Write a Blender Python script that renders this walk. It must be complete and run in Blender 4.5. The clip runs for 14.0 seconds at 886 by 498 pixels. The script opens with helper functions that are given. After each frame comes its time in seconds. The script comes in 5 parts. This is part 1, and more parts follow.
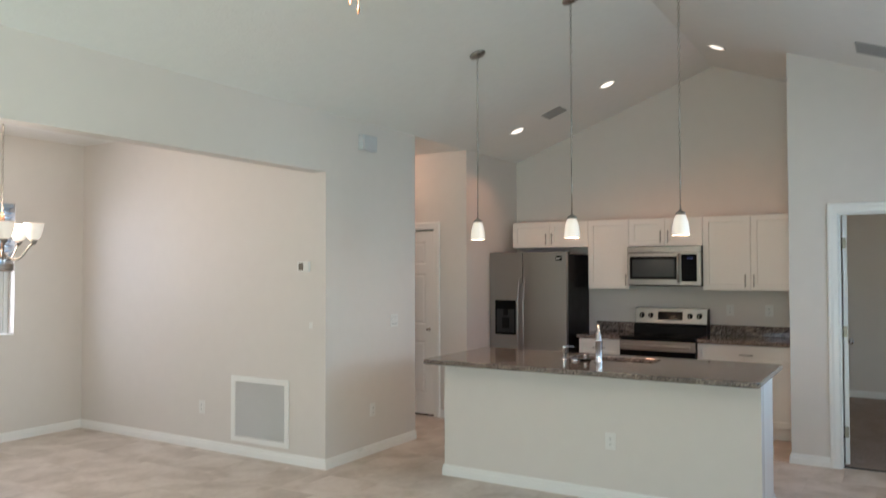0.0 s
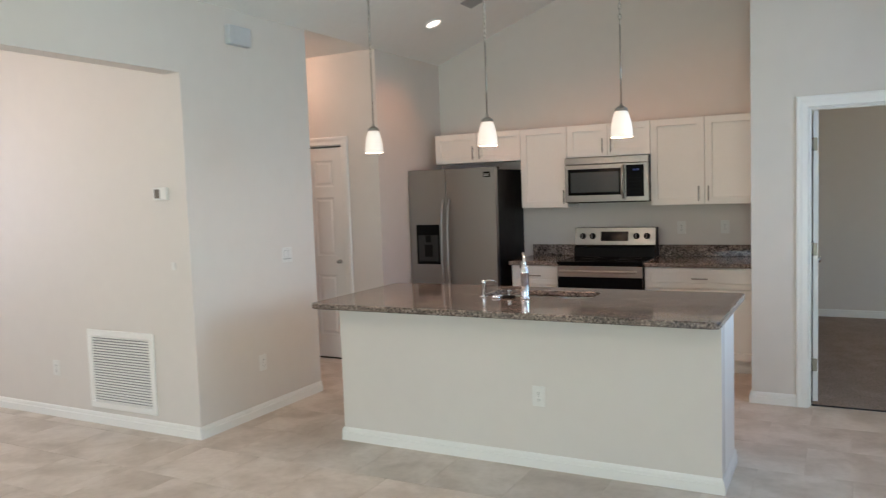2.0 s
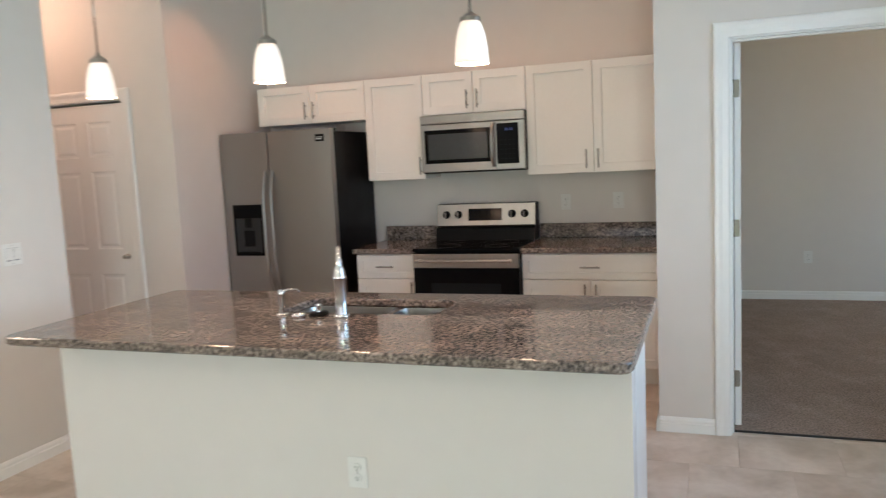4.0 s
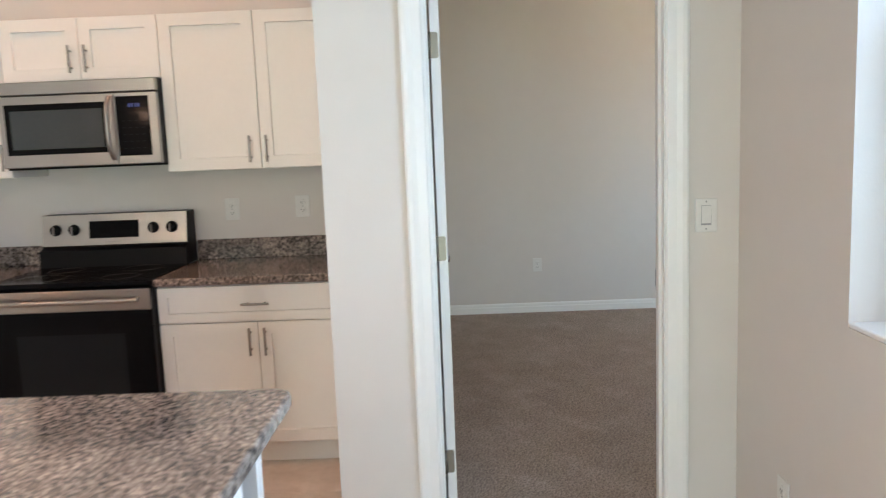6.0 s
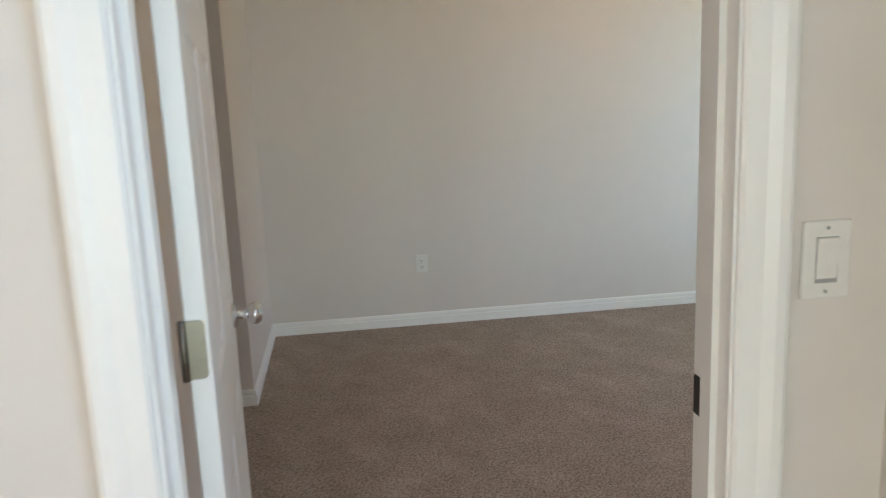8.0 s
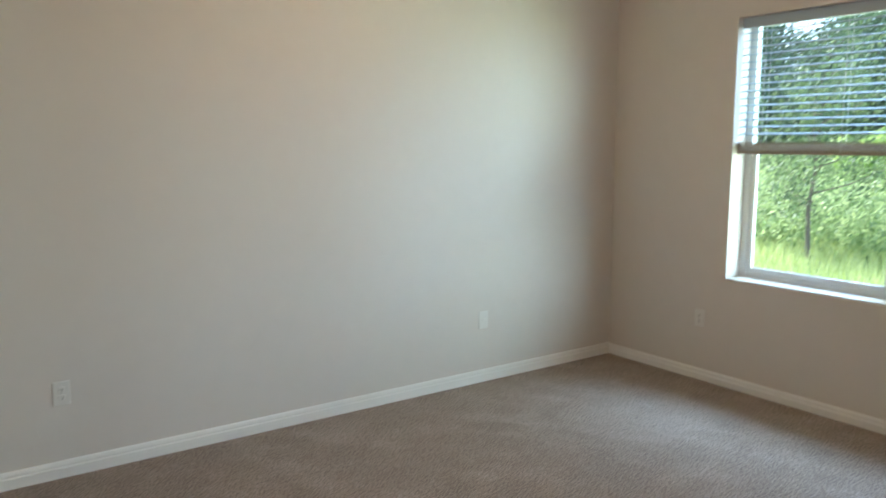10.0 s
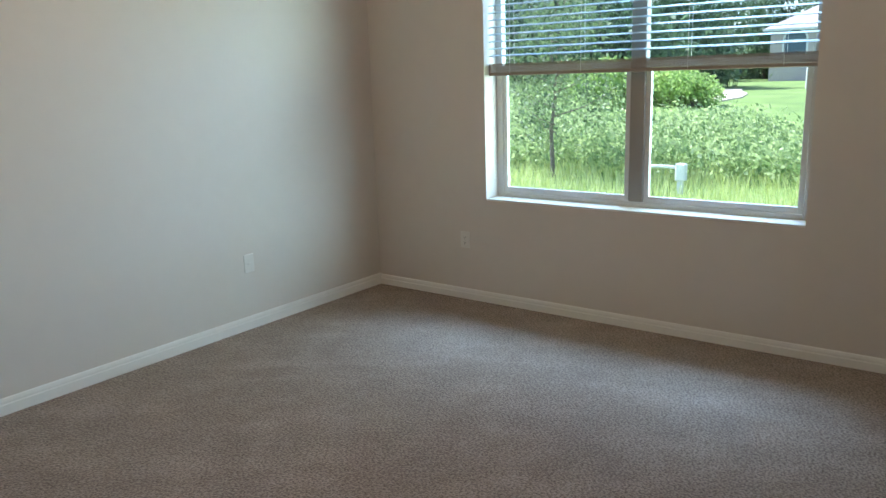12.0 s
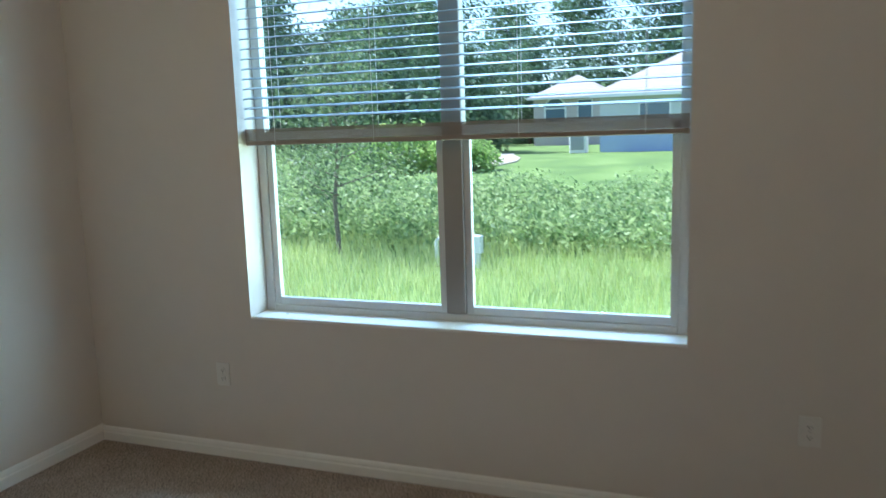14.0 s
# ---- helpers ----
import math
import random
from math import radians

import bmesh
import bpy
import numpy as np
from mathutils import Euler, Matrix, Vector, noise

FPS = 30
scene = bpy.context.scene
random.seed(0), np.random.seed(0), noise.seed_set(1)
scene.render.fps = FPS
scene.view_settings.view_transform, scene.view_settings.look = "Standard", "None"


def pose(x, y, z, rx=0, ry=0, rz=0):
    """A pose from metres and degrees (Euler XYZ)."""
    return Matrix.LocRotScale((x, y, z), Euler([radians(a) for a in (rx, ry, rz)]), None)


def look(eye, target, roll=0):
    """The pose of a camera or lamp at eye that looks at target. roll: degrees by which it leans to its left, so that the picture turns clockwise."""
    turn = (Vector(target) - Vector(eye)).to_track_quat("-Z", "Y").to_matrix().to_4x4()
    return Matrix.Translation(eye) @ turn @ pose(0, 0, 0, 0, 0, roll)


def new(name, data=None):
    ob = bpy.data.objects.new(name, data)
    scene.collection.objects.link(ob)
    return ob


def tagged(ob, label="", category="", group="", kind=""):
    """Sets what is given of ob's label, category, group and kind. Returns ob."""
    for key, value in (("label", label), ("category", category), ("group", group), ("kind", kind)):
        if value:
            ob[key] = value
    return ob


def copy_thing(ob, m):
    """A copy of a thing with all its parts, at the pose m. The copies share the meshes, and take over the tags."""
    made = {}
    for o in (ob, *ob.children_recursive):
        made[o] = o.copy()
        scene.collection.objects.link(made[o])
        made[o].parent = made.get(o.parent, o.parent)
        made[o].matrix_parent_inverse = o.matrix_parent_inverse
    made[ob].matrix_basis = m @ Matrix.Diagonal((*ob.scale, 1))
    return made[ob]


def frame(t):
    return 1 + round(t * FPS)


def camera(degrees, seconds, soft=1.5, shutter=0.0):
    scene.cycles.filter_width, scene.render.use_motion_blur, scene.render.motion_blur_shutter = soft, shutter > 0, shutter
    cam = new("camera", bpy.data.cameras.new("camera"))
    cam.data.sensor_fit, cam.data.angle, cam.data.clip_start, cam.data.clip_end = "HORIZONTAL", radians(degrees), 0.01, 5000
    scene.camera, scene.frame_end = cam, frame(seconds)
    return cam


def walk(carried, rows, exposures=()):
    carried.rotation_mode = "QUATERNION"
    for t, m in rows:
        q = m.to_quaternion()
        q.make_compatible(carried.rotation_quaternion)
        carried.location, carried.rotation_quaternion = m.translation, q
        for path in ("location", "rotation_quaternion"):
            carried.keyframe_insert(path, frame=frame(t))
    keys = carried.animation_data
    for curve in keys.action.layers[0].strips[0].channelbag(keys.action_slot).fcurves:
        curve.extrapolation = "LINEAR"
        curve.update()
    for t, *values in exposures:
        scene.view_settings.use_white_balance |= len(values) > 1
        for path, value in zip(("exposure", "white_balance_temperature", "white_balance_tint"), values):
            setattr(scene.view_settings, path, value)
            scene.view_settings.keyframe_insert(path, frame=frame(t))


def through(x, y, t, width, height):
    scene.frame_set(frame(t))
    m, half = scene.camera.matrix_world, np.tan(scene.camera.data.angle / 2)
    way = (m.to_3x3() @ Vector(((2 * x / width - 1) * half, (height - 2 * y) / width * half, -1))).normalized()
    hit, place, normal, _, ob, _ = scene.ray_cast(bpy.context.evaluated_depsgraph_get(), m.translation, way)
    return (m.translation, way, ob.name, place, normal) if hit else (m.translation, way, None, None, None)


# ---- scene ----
cam = camera(60.5, 14.0, 1.2, 0.4)
PATH = [
    (0, (0.546, 0.239, 1.606), (-0.492, 1.948, 1.659), -0.1),
    (0.5, (0.541, 0.379, 1.581), (-0.578, 2.035, 1.487), -0.5),
    (1, (0.404, 0.644, 1.579), (-0.764, 2.264, 1.469), -1.5),
    (1.5, (0.313, 0.996, 1.554), (-0.737, 2.695, 1.444), -2.7),
    (2, (0.304, 1.414, 1.584), (-0.63, 3.176, 1.431), -2.0),
    (2.2, (0.277, 1.555, 1.579), (-0.618, 3.335, 1.407), -2.1),
    (4.3, (0.0, 3.228, 1.492), (-0.553, 5.134, 1.25), -3.1),
    (4.5, (0.012, 3.382, 1.474), (-0.44, 5.315, 1.228), -3.3),
    (5, (0.088, 3.762, 1.468), (-0.199, 5.722, 1.194), -2.8),
    (5.5, (0.147, 4.122, 1.449), (-0.006, 6.096, 1.169), -2.1),
    (6, (0.18, 4.512, 1.454), (0.143, 6.494, 1.19), -2.3),
    (6.5, (0.256, 4.917, 1.47), (0.271, 6.893, 1.159), -1.8),
    (7, (0.272, 5.309, 1.45), (0.355, 7.279, 1.116), -0.7),
    (7.5, (0.26, 5.708, 1.443), (0.445, 7.669, 1.094), -1.5),
    (8, (0.347, 6.142, 1.429), (0.613, 8.089, 1.06), -2.4),
    (8.5, (0.337, 6.483, 1.437), (0.851, 8.372, 1.028), -1.9),
    (9, (0.352, 6.833, 1.481), (1.137, 8.627, 1.074), -2.7),
    (9.2, (0.349, 6.920, 1.503), (1.203, 8.678, 1.078), -2.6),
    (11.3, (0.326, 7.185, 1.7), (1.85, 8.479, 1.669), -1.5),
    (11.5, (0.343, 7.195, 1.641), (1.887, 8.451, 1.441), -1.9),
    (12, (0.452, 7.225, 1.542), (2.008, 8.401, 1.097), -1.8),
    (12.5, (0.65, 7.316, 1.52), (2.291, 8.355, 1.048), -1.5),
    (13, (0.938, 7.526, 1.532), (2.733, 8.294, 1.098), -2.4),
    (13.5, (1.244, 7.799, 1.548), (3.117, 8.4, 1.187), -2.1),
    (14, (1.684, 7.912, 1.556), (3.533, 8.612, 1.257), -1.8),
]
EXPOSURES = [(0.0, 1.05, 5900, 16), (2.2, 1.29, 5900, 18), (4.5, 1.65, 5900, 17), (6.5, 2.02, 5900, 18), (7.5, 1.94, 6000, 18), (8.0, 1.92, 6100, 18), (9.0, 2.2, 6250, 17),
             (11.3, 1.30, 5850, 15), (12.5, 1.8, 5870, 14), (13.5, 1.6, 5600, 11), (14.0, 1.27, 5520, 11)]
walk(cam, [(t, look(eye, aim, roll)) for t, eye, aim, roll in PATH], EXPOSURES)

# ---------------------------------------------------------------- light
world = bpy.data.worlds.new("sky")
scene.world = world
world.use_nodes = True
wn = world.node_tree
sky = wn.nodes.new("ShaderNodeTexSky")
sky.sky_type = "NISHITA"
sky.sun_disc = False
sky.sun_elevation = radians(52)
sky.sun_rotation = radians(7)
wn.links.new(sky.outputs[0], wn.nodes["Background"].inputs[0])
wn.nodes["Background"].inputs[1].default_value = 0.15

sun_data = bpy.data.lights.new("sun", "SUN")
sun_data.energy, sun_data.angle, sun_data.color = 4.5, radians(0.5), (1.0, 0.95, 0.88)
sun = new("sun", sun_data)
sun.matrix_world = look((2.5, 22, 34), (0, 0, 0))


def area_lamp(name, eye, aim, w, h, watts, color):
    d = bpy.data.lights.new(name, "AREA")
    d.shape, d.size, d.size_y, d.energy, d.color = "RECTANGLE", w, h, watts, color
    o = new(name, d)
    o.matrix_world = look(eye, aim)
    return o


def point_lamp(name, at, watts, radius=0.03, color=(1.0, 0.62, 0.36)):
    d = bpy.data.lights.new(name, "POINT")
    d.energy, d.shadow_soft_size, d.color = watts, radius, color
    o = new(name, d)
    o.location = at
    return o


DAY = (0.90, 0.95, 1.0)
LAWN_LIGHT = (0.74, 1.0, 0.66)
# Four lamps added at two unseen, assumed glass doors to light the great room.
area_lamp("patio_door_daylight", (-1.1, -2.72, 1.3), (-1.1, 2.0, 0.9), 2.4, 1.5, 7, DAY)
area_lamp("patio_door_lawn_light", (-1.1, -2.70, 0.5), (-1.4, 2.0, 2.4), 2.4, 0.7, 6, LAWN_LIGHT)
area_lamp("sliding_door_daylight", (1.10, -1.1, 1.3), (-4.0, 1.2, 1.1), 2.2, 1.4, 34, DAY)
area_lamp("sliding_door_lawn_light", (1.10, -1.1, 0.45), (-3.4, 1.6, 2.6), 2.2, 0.7, 36, LAWN_LIGHT)
area_lamp("side_window_daylight", (1.45, 5.63, 1.75), (-2.0, 5.63, 0.7), 1.4, 1.3, 10, (0.60, 0.81, 1.0))
area_lamp("dining_window_daylight", (-6.74, 3.84, 1.6), (0, 3.84, 1.5), 0.8, 1.1, 9, DAY)
area_lamp("bedroom_window_daylight", (7.0, 9.03, 3.75), (3.4, 9.0, 0.0), 2.6, 1.4, 125, (0.46, 0.74, 1.0))
# Two fill lamps added outdoors, hidden from view, to brighten the north wall.
area_lamp("bedroom_window_lawn_light", (5.9, 8.8, 0.0), (3.4, 10.6, 2.4), 2.2, 0.6, 50, (0.80, 1.0, 0.50))
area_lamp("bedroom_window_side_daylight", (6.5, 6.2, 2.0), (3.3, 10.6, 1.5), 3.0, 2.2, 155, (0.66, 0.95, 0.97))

# ---------------------------------------------------------------- materials


def mat(name, color, rough=0.5, metal=0.0, scale=4.0, vary=0.06, fine=60.0, fine_vary=0.03, bump=0.0, bump_scale=80.0,
        per_object=0.0, rough_vary=0.08, coat=0.0, stretch=(1, 1, 1)):
    """A surface with colour variation at two scales, fine relief and uneven gloss."""
    m = bpy.data.materials.new(name)
    m.use_nodes = True
    t = m.node_tree
    n, l = t.nodes, t.links
    b = n["Principled BSDF"]
    co = n.new("ShaderNodeTexCoord")
    mp = n.new("ShaderNodeMapping")
    mp.inputs["Scale"].default_value = stretch
    l.new(co.outputs["Object"], mp.inputs[0])

    def tex(sc, detail):
        x = n.new("ShaderNodeTexNoise")
        x.inputs["Scale"].default_value, x.inputs["Detail"].default_value = sc, detail
        l.new(mp.outputs[0], x.inputs["Vector"])
        return x
    big, small = tex(scale, 4), tex(fine, 3)

    def math_node(op, a, c):
        x = n.new("ShaderNodeMath")
        x.operation = op
        for k, v in enumerate((a, c)):
            if isinstance(v, (int, float)):
                x.inputs[k].default_value = v
            else:
                l.new(v, x.inputs[k])
        return x.outputs[0]
    f = math_node("ADD", math_node("MULTIPLY", math_node("SUBTRACT", big.outputs[0], 0.5), vary * 4),
                  math_node("MULTIPLY", math_node("SUBTRACT", small.outputs[0], 0.5), fine_vary * 4))
    if per_object:
        info = n.new("ShaderNodeObjectInfo")
        f = math_node("ADD", f, math_node("MULTIPLY", math_node("SUBTRACT", info.outputs["Random"], 0.5), per_object * 2))
    f = math_node("ADD", f, 1.0)
    rgb = n.new("ShaderNodeRGB")
    rgb.outputs[0].default_value = (*color, 1)
    sc = n.new("ShaderNodeVectorMath")
    sc.operation = "SCALE"
    l.new(rgb.outputs[0], sc.inputs[0])
    l.new(f, sc.inputs["Scale"])
    l.new(sc.outputs[0], b.inputs["Base Color"])
    r = math_node("ADD", math_node("MULTIPLY", math_node("SUBTRACT", big.outputs[0], 0.5), rough_vary * 3), rough)
    l.new(r, b.inputs["Roughness"])
    b.inputs["Metallic"].default_value = metal
    b.inputs["Coat Weight"].default_value = coat
    if bump:
        bt = tex(bump_scale, 4)
        bn = n.new("ShaderNodeBump")
        bn.inputs["Strength"].default_value, bn.inputs["Distance"].default_value = bump, 0.004
        l.new(bt.outputs[0], bn.inputs["Height"])
        l.new(bn.outputs[0], b.inputs["Normal"])
    return m


def ramp_mat(name, stops, scale, detail=6, rough=0.4, bump=0.0, per_object=0.0, stretch=(1, 1, 1), second=None, third=None, distort=0.0):
    """A mottled surface: noise through a colour ramp, with an optional second layer of specks."""
    m = bpy.data.materials.new(name)
    m.use_nodes = True
    t = m.node_tree
    n, l = t.nodes, t.links
    b = n["Principled BSDF"]
    co = n.new("ShaderNodeTexCoord")
    vec = co.outputs["Object"]
    if per_object:
        info = n.new("ShaderNodeObjectInfo")
        add = n.new("ShaderNodeVectorMath")
        add.operation = "MULTIPLY_ADD"
        l.new(info.outputs["Random"], add.inputs[0])
        add.inputs[1].default_value = (37.0, 91.0, 53.0)
        l.new(vec, add.inputs[2])
        vec = add.outputs[0]
    mp = n.new("ShaderNodeMapping")
    mp.inputs["Scale"].default_value = stretch
    l.new(vec, mp.inputs[0])
    nt = n.new("ShaderNodeTexNoise")
    nt.inputs["Scale"].default_value, nt.inputs["Detail"].default_value, nt.inputs["Distortion"].default_value = scale, detail, distort
    l.new(mp.outputs[0], nt.inputs["Vector"])
    cr = n.new("ShaderNodeValToRGB")
    while len(cr.color_ramp.elements) < len(stops):
        cr.color_ramp.elements.new(0.5)
    for e, (p, c) in zip(cr.color_ramp.elements, stops):
        e.position, e.color = p, (*c, 1)
    l.new(nt.outputs[0], cr.inputs[0])
    col = cr.outputs[0]
    if second:
        s_scale, s_stops = second
        vt = n.new("ShaderNodeTexNoise")
        vt.inputs["Scale"].default_value, vt.inputs["Detail"].default_value = s_scale, 3
        l.new(mp.outputs[0], vt.inputs["Vector"])
        c2 = n.new("ShaderNodeValToRGB")
        while len(c2.color_ramp.elements) < len(s_stops):
            c2.color_ramp.elements.new(0.5)
        for e, (p, c) in zip(c2.color_ramp.elements, s_stops):
            e.position, e.color = p, (*c, 1)
        l.new(vt.outputs[0], c2.inputs[0])
        mx = n.new("ShaderNodeMix")
        mx.data_type, mx.blend_type = "RGBA", "MULTIPLY"
        mx.inputs["Factor"].default_value = 1.0
        l.new(col, mx.inputs["A"])
        l.new(c2.outputs[0], mx.inputs["B"])
        col = mx.outputs["Result"]
    if third:
        s_stretch, s_stops, s_turn = third
        m3 = n.new("ShaderNodeMapping")
        m3.vector_type = "TEXTURE"
        m3.inputs["Scale"].default_value = [1 / q for q in s_stretch]
        m3.inputs["Rotation"].default_value = (0, 0, radians(s_turn))
        l.new(vec, m3.inputs[0])
        n3 = n.new("ShaderNodeTexNoise")
        n3.inputs["Scale"].default_value, n3.inputs["Detail"].default_value = 1.0, 2
        l.new(m3.outputs[0], n3.inputs["Vector"])
        c3 = n.new("ShaderNodeValToRGB")
        for e, (p, q) in zip(c3.color_ramp.elements, s_stops):
            e.position, e.color = p, (*q, 1)
        l.new(n3.outputs[0], c3.inputs[0])
        x3 = n.new("ShaderNodeMix")
        x3.data_type, x3.blend_type = "RGBA", "MULTIPLY"
        x3.inputs["Factor"].default_value = 1.0
        l.new(col, x3.inputs["A"])
        l.new(c3.outputs[0], x3.inputs["B"])
        col = x3.outputs["Result"]
    l.new(col, b.inputs["Base Color"])
    b.inputs["Roughness"].default_value = rough
    if bump:
        bn = n.new("ShaderNodeBump")
        bn.inputs["Strength"].default_value, bn.inputs["Distance"].default_value = bump, 0.004
        l.new(nt.outputs[0], bn.inputs["Height"])
        l.new(bn.outputs[0], b.inputs["Normal"])
    return m


def glow_mat(name, color, strength, base=(0.9, 0.88, 0.84)):
    m = bpy.data.materials.new(name)
    m.use_nodes = True
    b = m.node_tree.nodes["Principled BSDF"]
    b.inputs["Base Color"].default_value = (*base, 1)
    b.inputs["Roughness"].default_value = 0.35
    b.inputs["Emission Color"].default_value = (*color, 1)
    b.inputs["Emission Strength"].default_value = strength
    return m


def leaf_mat(name, dark, light, through=0.35):
    """Leaves: a colour of its own for each leaf, and light that comes through."""
    m = bpy.data.materials.new(name)
    m.use_nodes = True
    t = m.node_tree
    n, l = t.nodes, t.links
    b = n["Principled BSDF"]
    g = n.new("ShaderNodeNewGeometry")
    cr = n.new("ShaderNodeValToRGB")
    cr.color_ramp.elements[0].color, cr.color_ramp.elements[1].color = (*dark, 1), (*light, 1)
    l.new(g.outputs["Random Per Island"], cr.inputs[0])
    l.new(cr.outputs[0], b.inputs["Base Color"])
    b.inputs["Roughness"].default_value = 0.55
    tr = n.new("ShaderNodeBsdfTranslucent")
    l.new(cr.outputs[0], tr.inputs[0])
    mx = n.new("ShaderNodeMixShader")
    mx.inputs[0].default_value = through
    l.new(b.outputs[0], mx.inputs[1])
    l.new(tr.outputs[0], mx.inputs[2])
    l.new(mx.outputs[0], n["Material Output"].inputs[0])
    return m


def glass_mat(name, tint=(1, 1, 1)):
    m = bpy.data.materials.new(name)
    m.use_nodes = True
    t = m.node_tree
    n, l = t.nodes, t.links
    n.remove(n["Principled BSDF"])
    clear, gloss, mx, fr = (n.new(k) for k in ("ShaderNodeBsdfTransparent", "ShaderNodeBsdfGlossy", "ShaderNodeMixShader", "ShaderNodeFresnel"))
    clear.inputs[0].default_value = (*tint, 1)
    gloss.inputs["Roughness"].default_value = 0.02
    fr.inputs[0].default_value = 1.45
    l.new(fr.outputs[0], mx.inputs[0])
    l.new(clear.outputs[0], mx.inputs[1])
    l.new(gloss.outputs[0], mx.inputs[2])
    l.new(mx.outputs[0], n["Material Output"].inputs[0])
    return m


PAINT = mat("beige_wall_paint", (0.66, 0.615, 0.578), 0.6, scale=0.8, vary=0.012, fine=9, fine_vary=0.012, bump=0.07, bump_scale=120)
CEIL = mat("white_ceiling_paint", (0.78, 0.77, 0.75), 0.75, scale=1.0, vary=0.015, fine=14, fine_vary=0.015, bump=0.5, bump_scale=45)
TRIM = mat("white_trim_enamel", (0.80, 0.79, 0.77), 0.32, scale=3, vary=0.01, fine=40, fine_vary=0.008)
DOORW = mat("white_door_enamel", (0.80, 0.79, 0.77), 0.35, scale=3, vary=0.012, fine=70, fine_vary=0.012, bump=0.12, bump_scale=30, stretch=(6, 6, 0.6))
CABW = mat("white_cabinet_lacquer", (0.80, 0.77, 0.73), 0.33, scale=2, vary=0.012, fine=50, fine_vary=0.01, per_object=0.015)
GROUT = mat("beige_grout", (0.62, 0.55, 0.48), 0.85, scale=6, vary=0.08, fine=90, fine_vary=0.05, bump=0.3)
TILE = ramp_mat("cream_stone_tile", [(0.25, (0.46, 0.39, 0.325)), (0.43, (0.56, 0.49, 0.42)), (0.58, (0.67, 0.60, 0.53)), (0.78, (0.76, 0.70, 0.635))],
                2.6, 7, rough=0.42, bump=0.05, per_object=1.0, distort=0.6,
                second=(24.0, [(0.3, (0.92, 0.91, 0.90)), (0.6, (1.0, 1.0, 1.0))]))
CARPET = ramp_mat("taupe_carpet_pile", [(0.34, (0.165, 0.128, 0.102)), (0.5, (0.30, 0.236, 0.196)), (0.66, (0.42, 0.342, 0.290))],
                  105.0, 4, rough=0.95, bump=1.0,
                  second=(5.0, [(0.36, (0.93, 0.92, 0.92)), (0.66, (1.06, 1.06, 1.06))]),
                  third=((1.9, 5.2, 1.0), [(0.48, (0.965, 0.965, 0.965)), (0.66, (1.08, 1.08, 1.09))], 124))
GRANITE = ramp_mat("speckled_grey_brown_granite", [(0.33, (0.040, 0.034, 0.032)), (0.43, (0.125, 0.104, 0.092)), (0.53, (0.24, 0.198, 0.172)), (0.68, (0.41, 0.35, 0.31))],
                   78.0, 4, rough=0.08, second=(8.0, [(0.35, (0.66, 0.64, 0.63)), (0.65, (1.05, 0.99, 0.95))]))
STEEL = mat("brushed_stainless_steel", (0.33, 0.315, 0.30), 0.40, 1.0, scale=1.5, vary=0.012, fine=160, fine_vary=0.012, stretch=(14, 14, 0.6), rough_vary=0.03)
STEELH = mat("brushed_steel_across", (0.37, 0.355, 0.34), 0.30, 1.0, scale=2, vary=0.012, fine=120, fine_vary=0.015, stretch=(1, 14, 14), rough_vary=0.03)
NICKEL = mat("satin_nickel", (0.33, 0.31, 0.285), 0.30, 1.0, scale=20, vary=0.03, fine=200, fine_vary=0.03)
HINGE = mat("dull_nickel_hinge", (0.22, 0.20, 0.17), 0.38, 1.0, scale=20, vary=0.04, fine=200, fine_vary=0.03)
CHROME = mat("polished_chrome", (0.72, 0.74, 0.76), 0.07, 1.0, scale=10, vary=0.02, fine=100, fine_vary=0.01, rough_vary=0.02)
COPPER = mat("warm_bronze_metal", (0.50, 0.30, 0.20), 0.3, 1.0, scale=20, vary=0.04)
BLACKG = mat("black_glass", (0.006, 0.006, 0.0065), 0.10, scale=3, vary=0.05, rough_vary=0.01)
BLACKP = mat("black_enamel", (0.008, 0.0075, 0.0075), 0.38, scale=8, vary=0.05, fine=150, fine_vary=0.04)
BLACKG.node_tree.nodes["Principled BSDF"].inputs["Specular IOR Level"].default_value = 0.05
BLACKP.node_tree.nodes["Principled BSDF"].inputs["Specular IOR Level"].default_value = 0.10
DARKGLASS = mat("smoked_oven_window", (0.014, 0.015, 0.016), 0.08, scale=3, vary=0.05)
DARKGLASS.node_tree.nodes["Principled BSDF"].inputs["Specular IOR Level"].default_value = 0.08
MWGLASS = mat("smoked_microwave_screen", (0.035, 0.042, 0.045), 0.2, scale=3, vary=0.05)
CHIME = mat("pale_grey_plastic", (0.52, 0.53, 0.55), 0.5, scale=10, vary=0.02)
PLASTIC = mat("white_plastic", (0.72, 0.705, 0.68), 0.4, scale=10, vary=0.01)
GREYP = mat("grey_plastic", (0.30, 0.30, 0.30), 0.45, scale=10, vary=0.03)
DARK = mat("dark_recess", (0.02, 0.02, 0.02), 0.7, scale=10, vary=0.05)
LCD = mat("grey_lcd_window", (0.16, 0.14, 0.12), 0.15, scale=10, vary=0.05)
VINYL = mat("white_vinyl_frame", (0.62, 0.62, 0.61), 0.35, scale=6, vary=0.015)
BLUEBAND = mat("blue_grey_wall_band", (0.36, 0.42, 0.56), 0.85, scale=1.2, vary=0.04, fine=30, fine_vary=0.03)
PINKSTUCCO = mat("pinkish_stucco", (0.52, 0.44, 0.43), 0.9, scale=1.2, vary=0.04, fine=30, fine_vary=0.03, bump=0.5, bump_scale=30)
HOUSEGLASS = mat("far_window_glass", (0.13, 0.17, 0.22), 0.2, scale=3, vary=0.05)
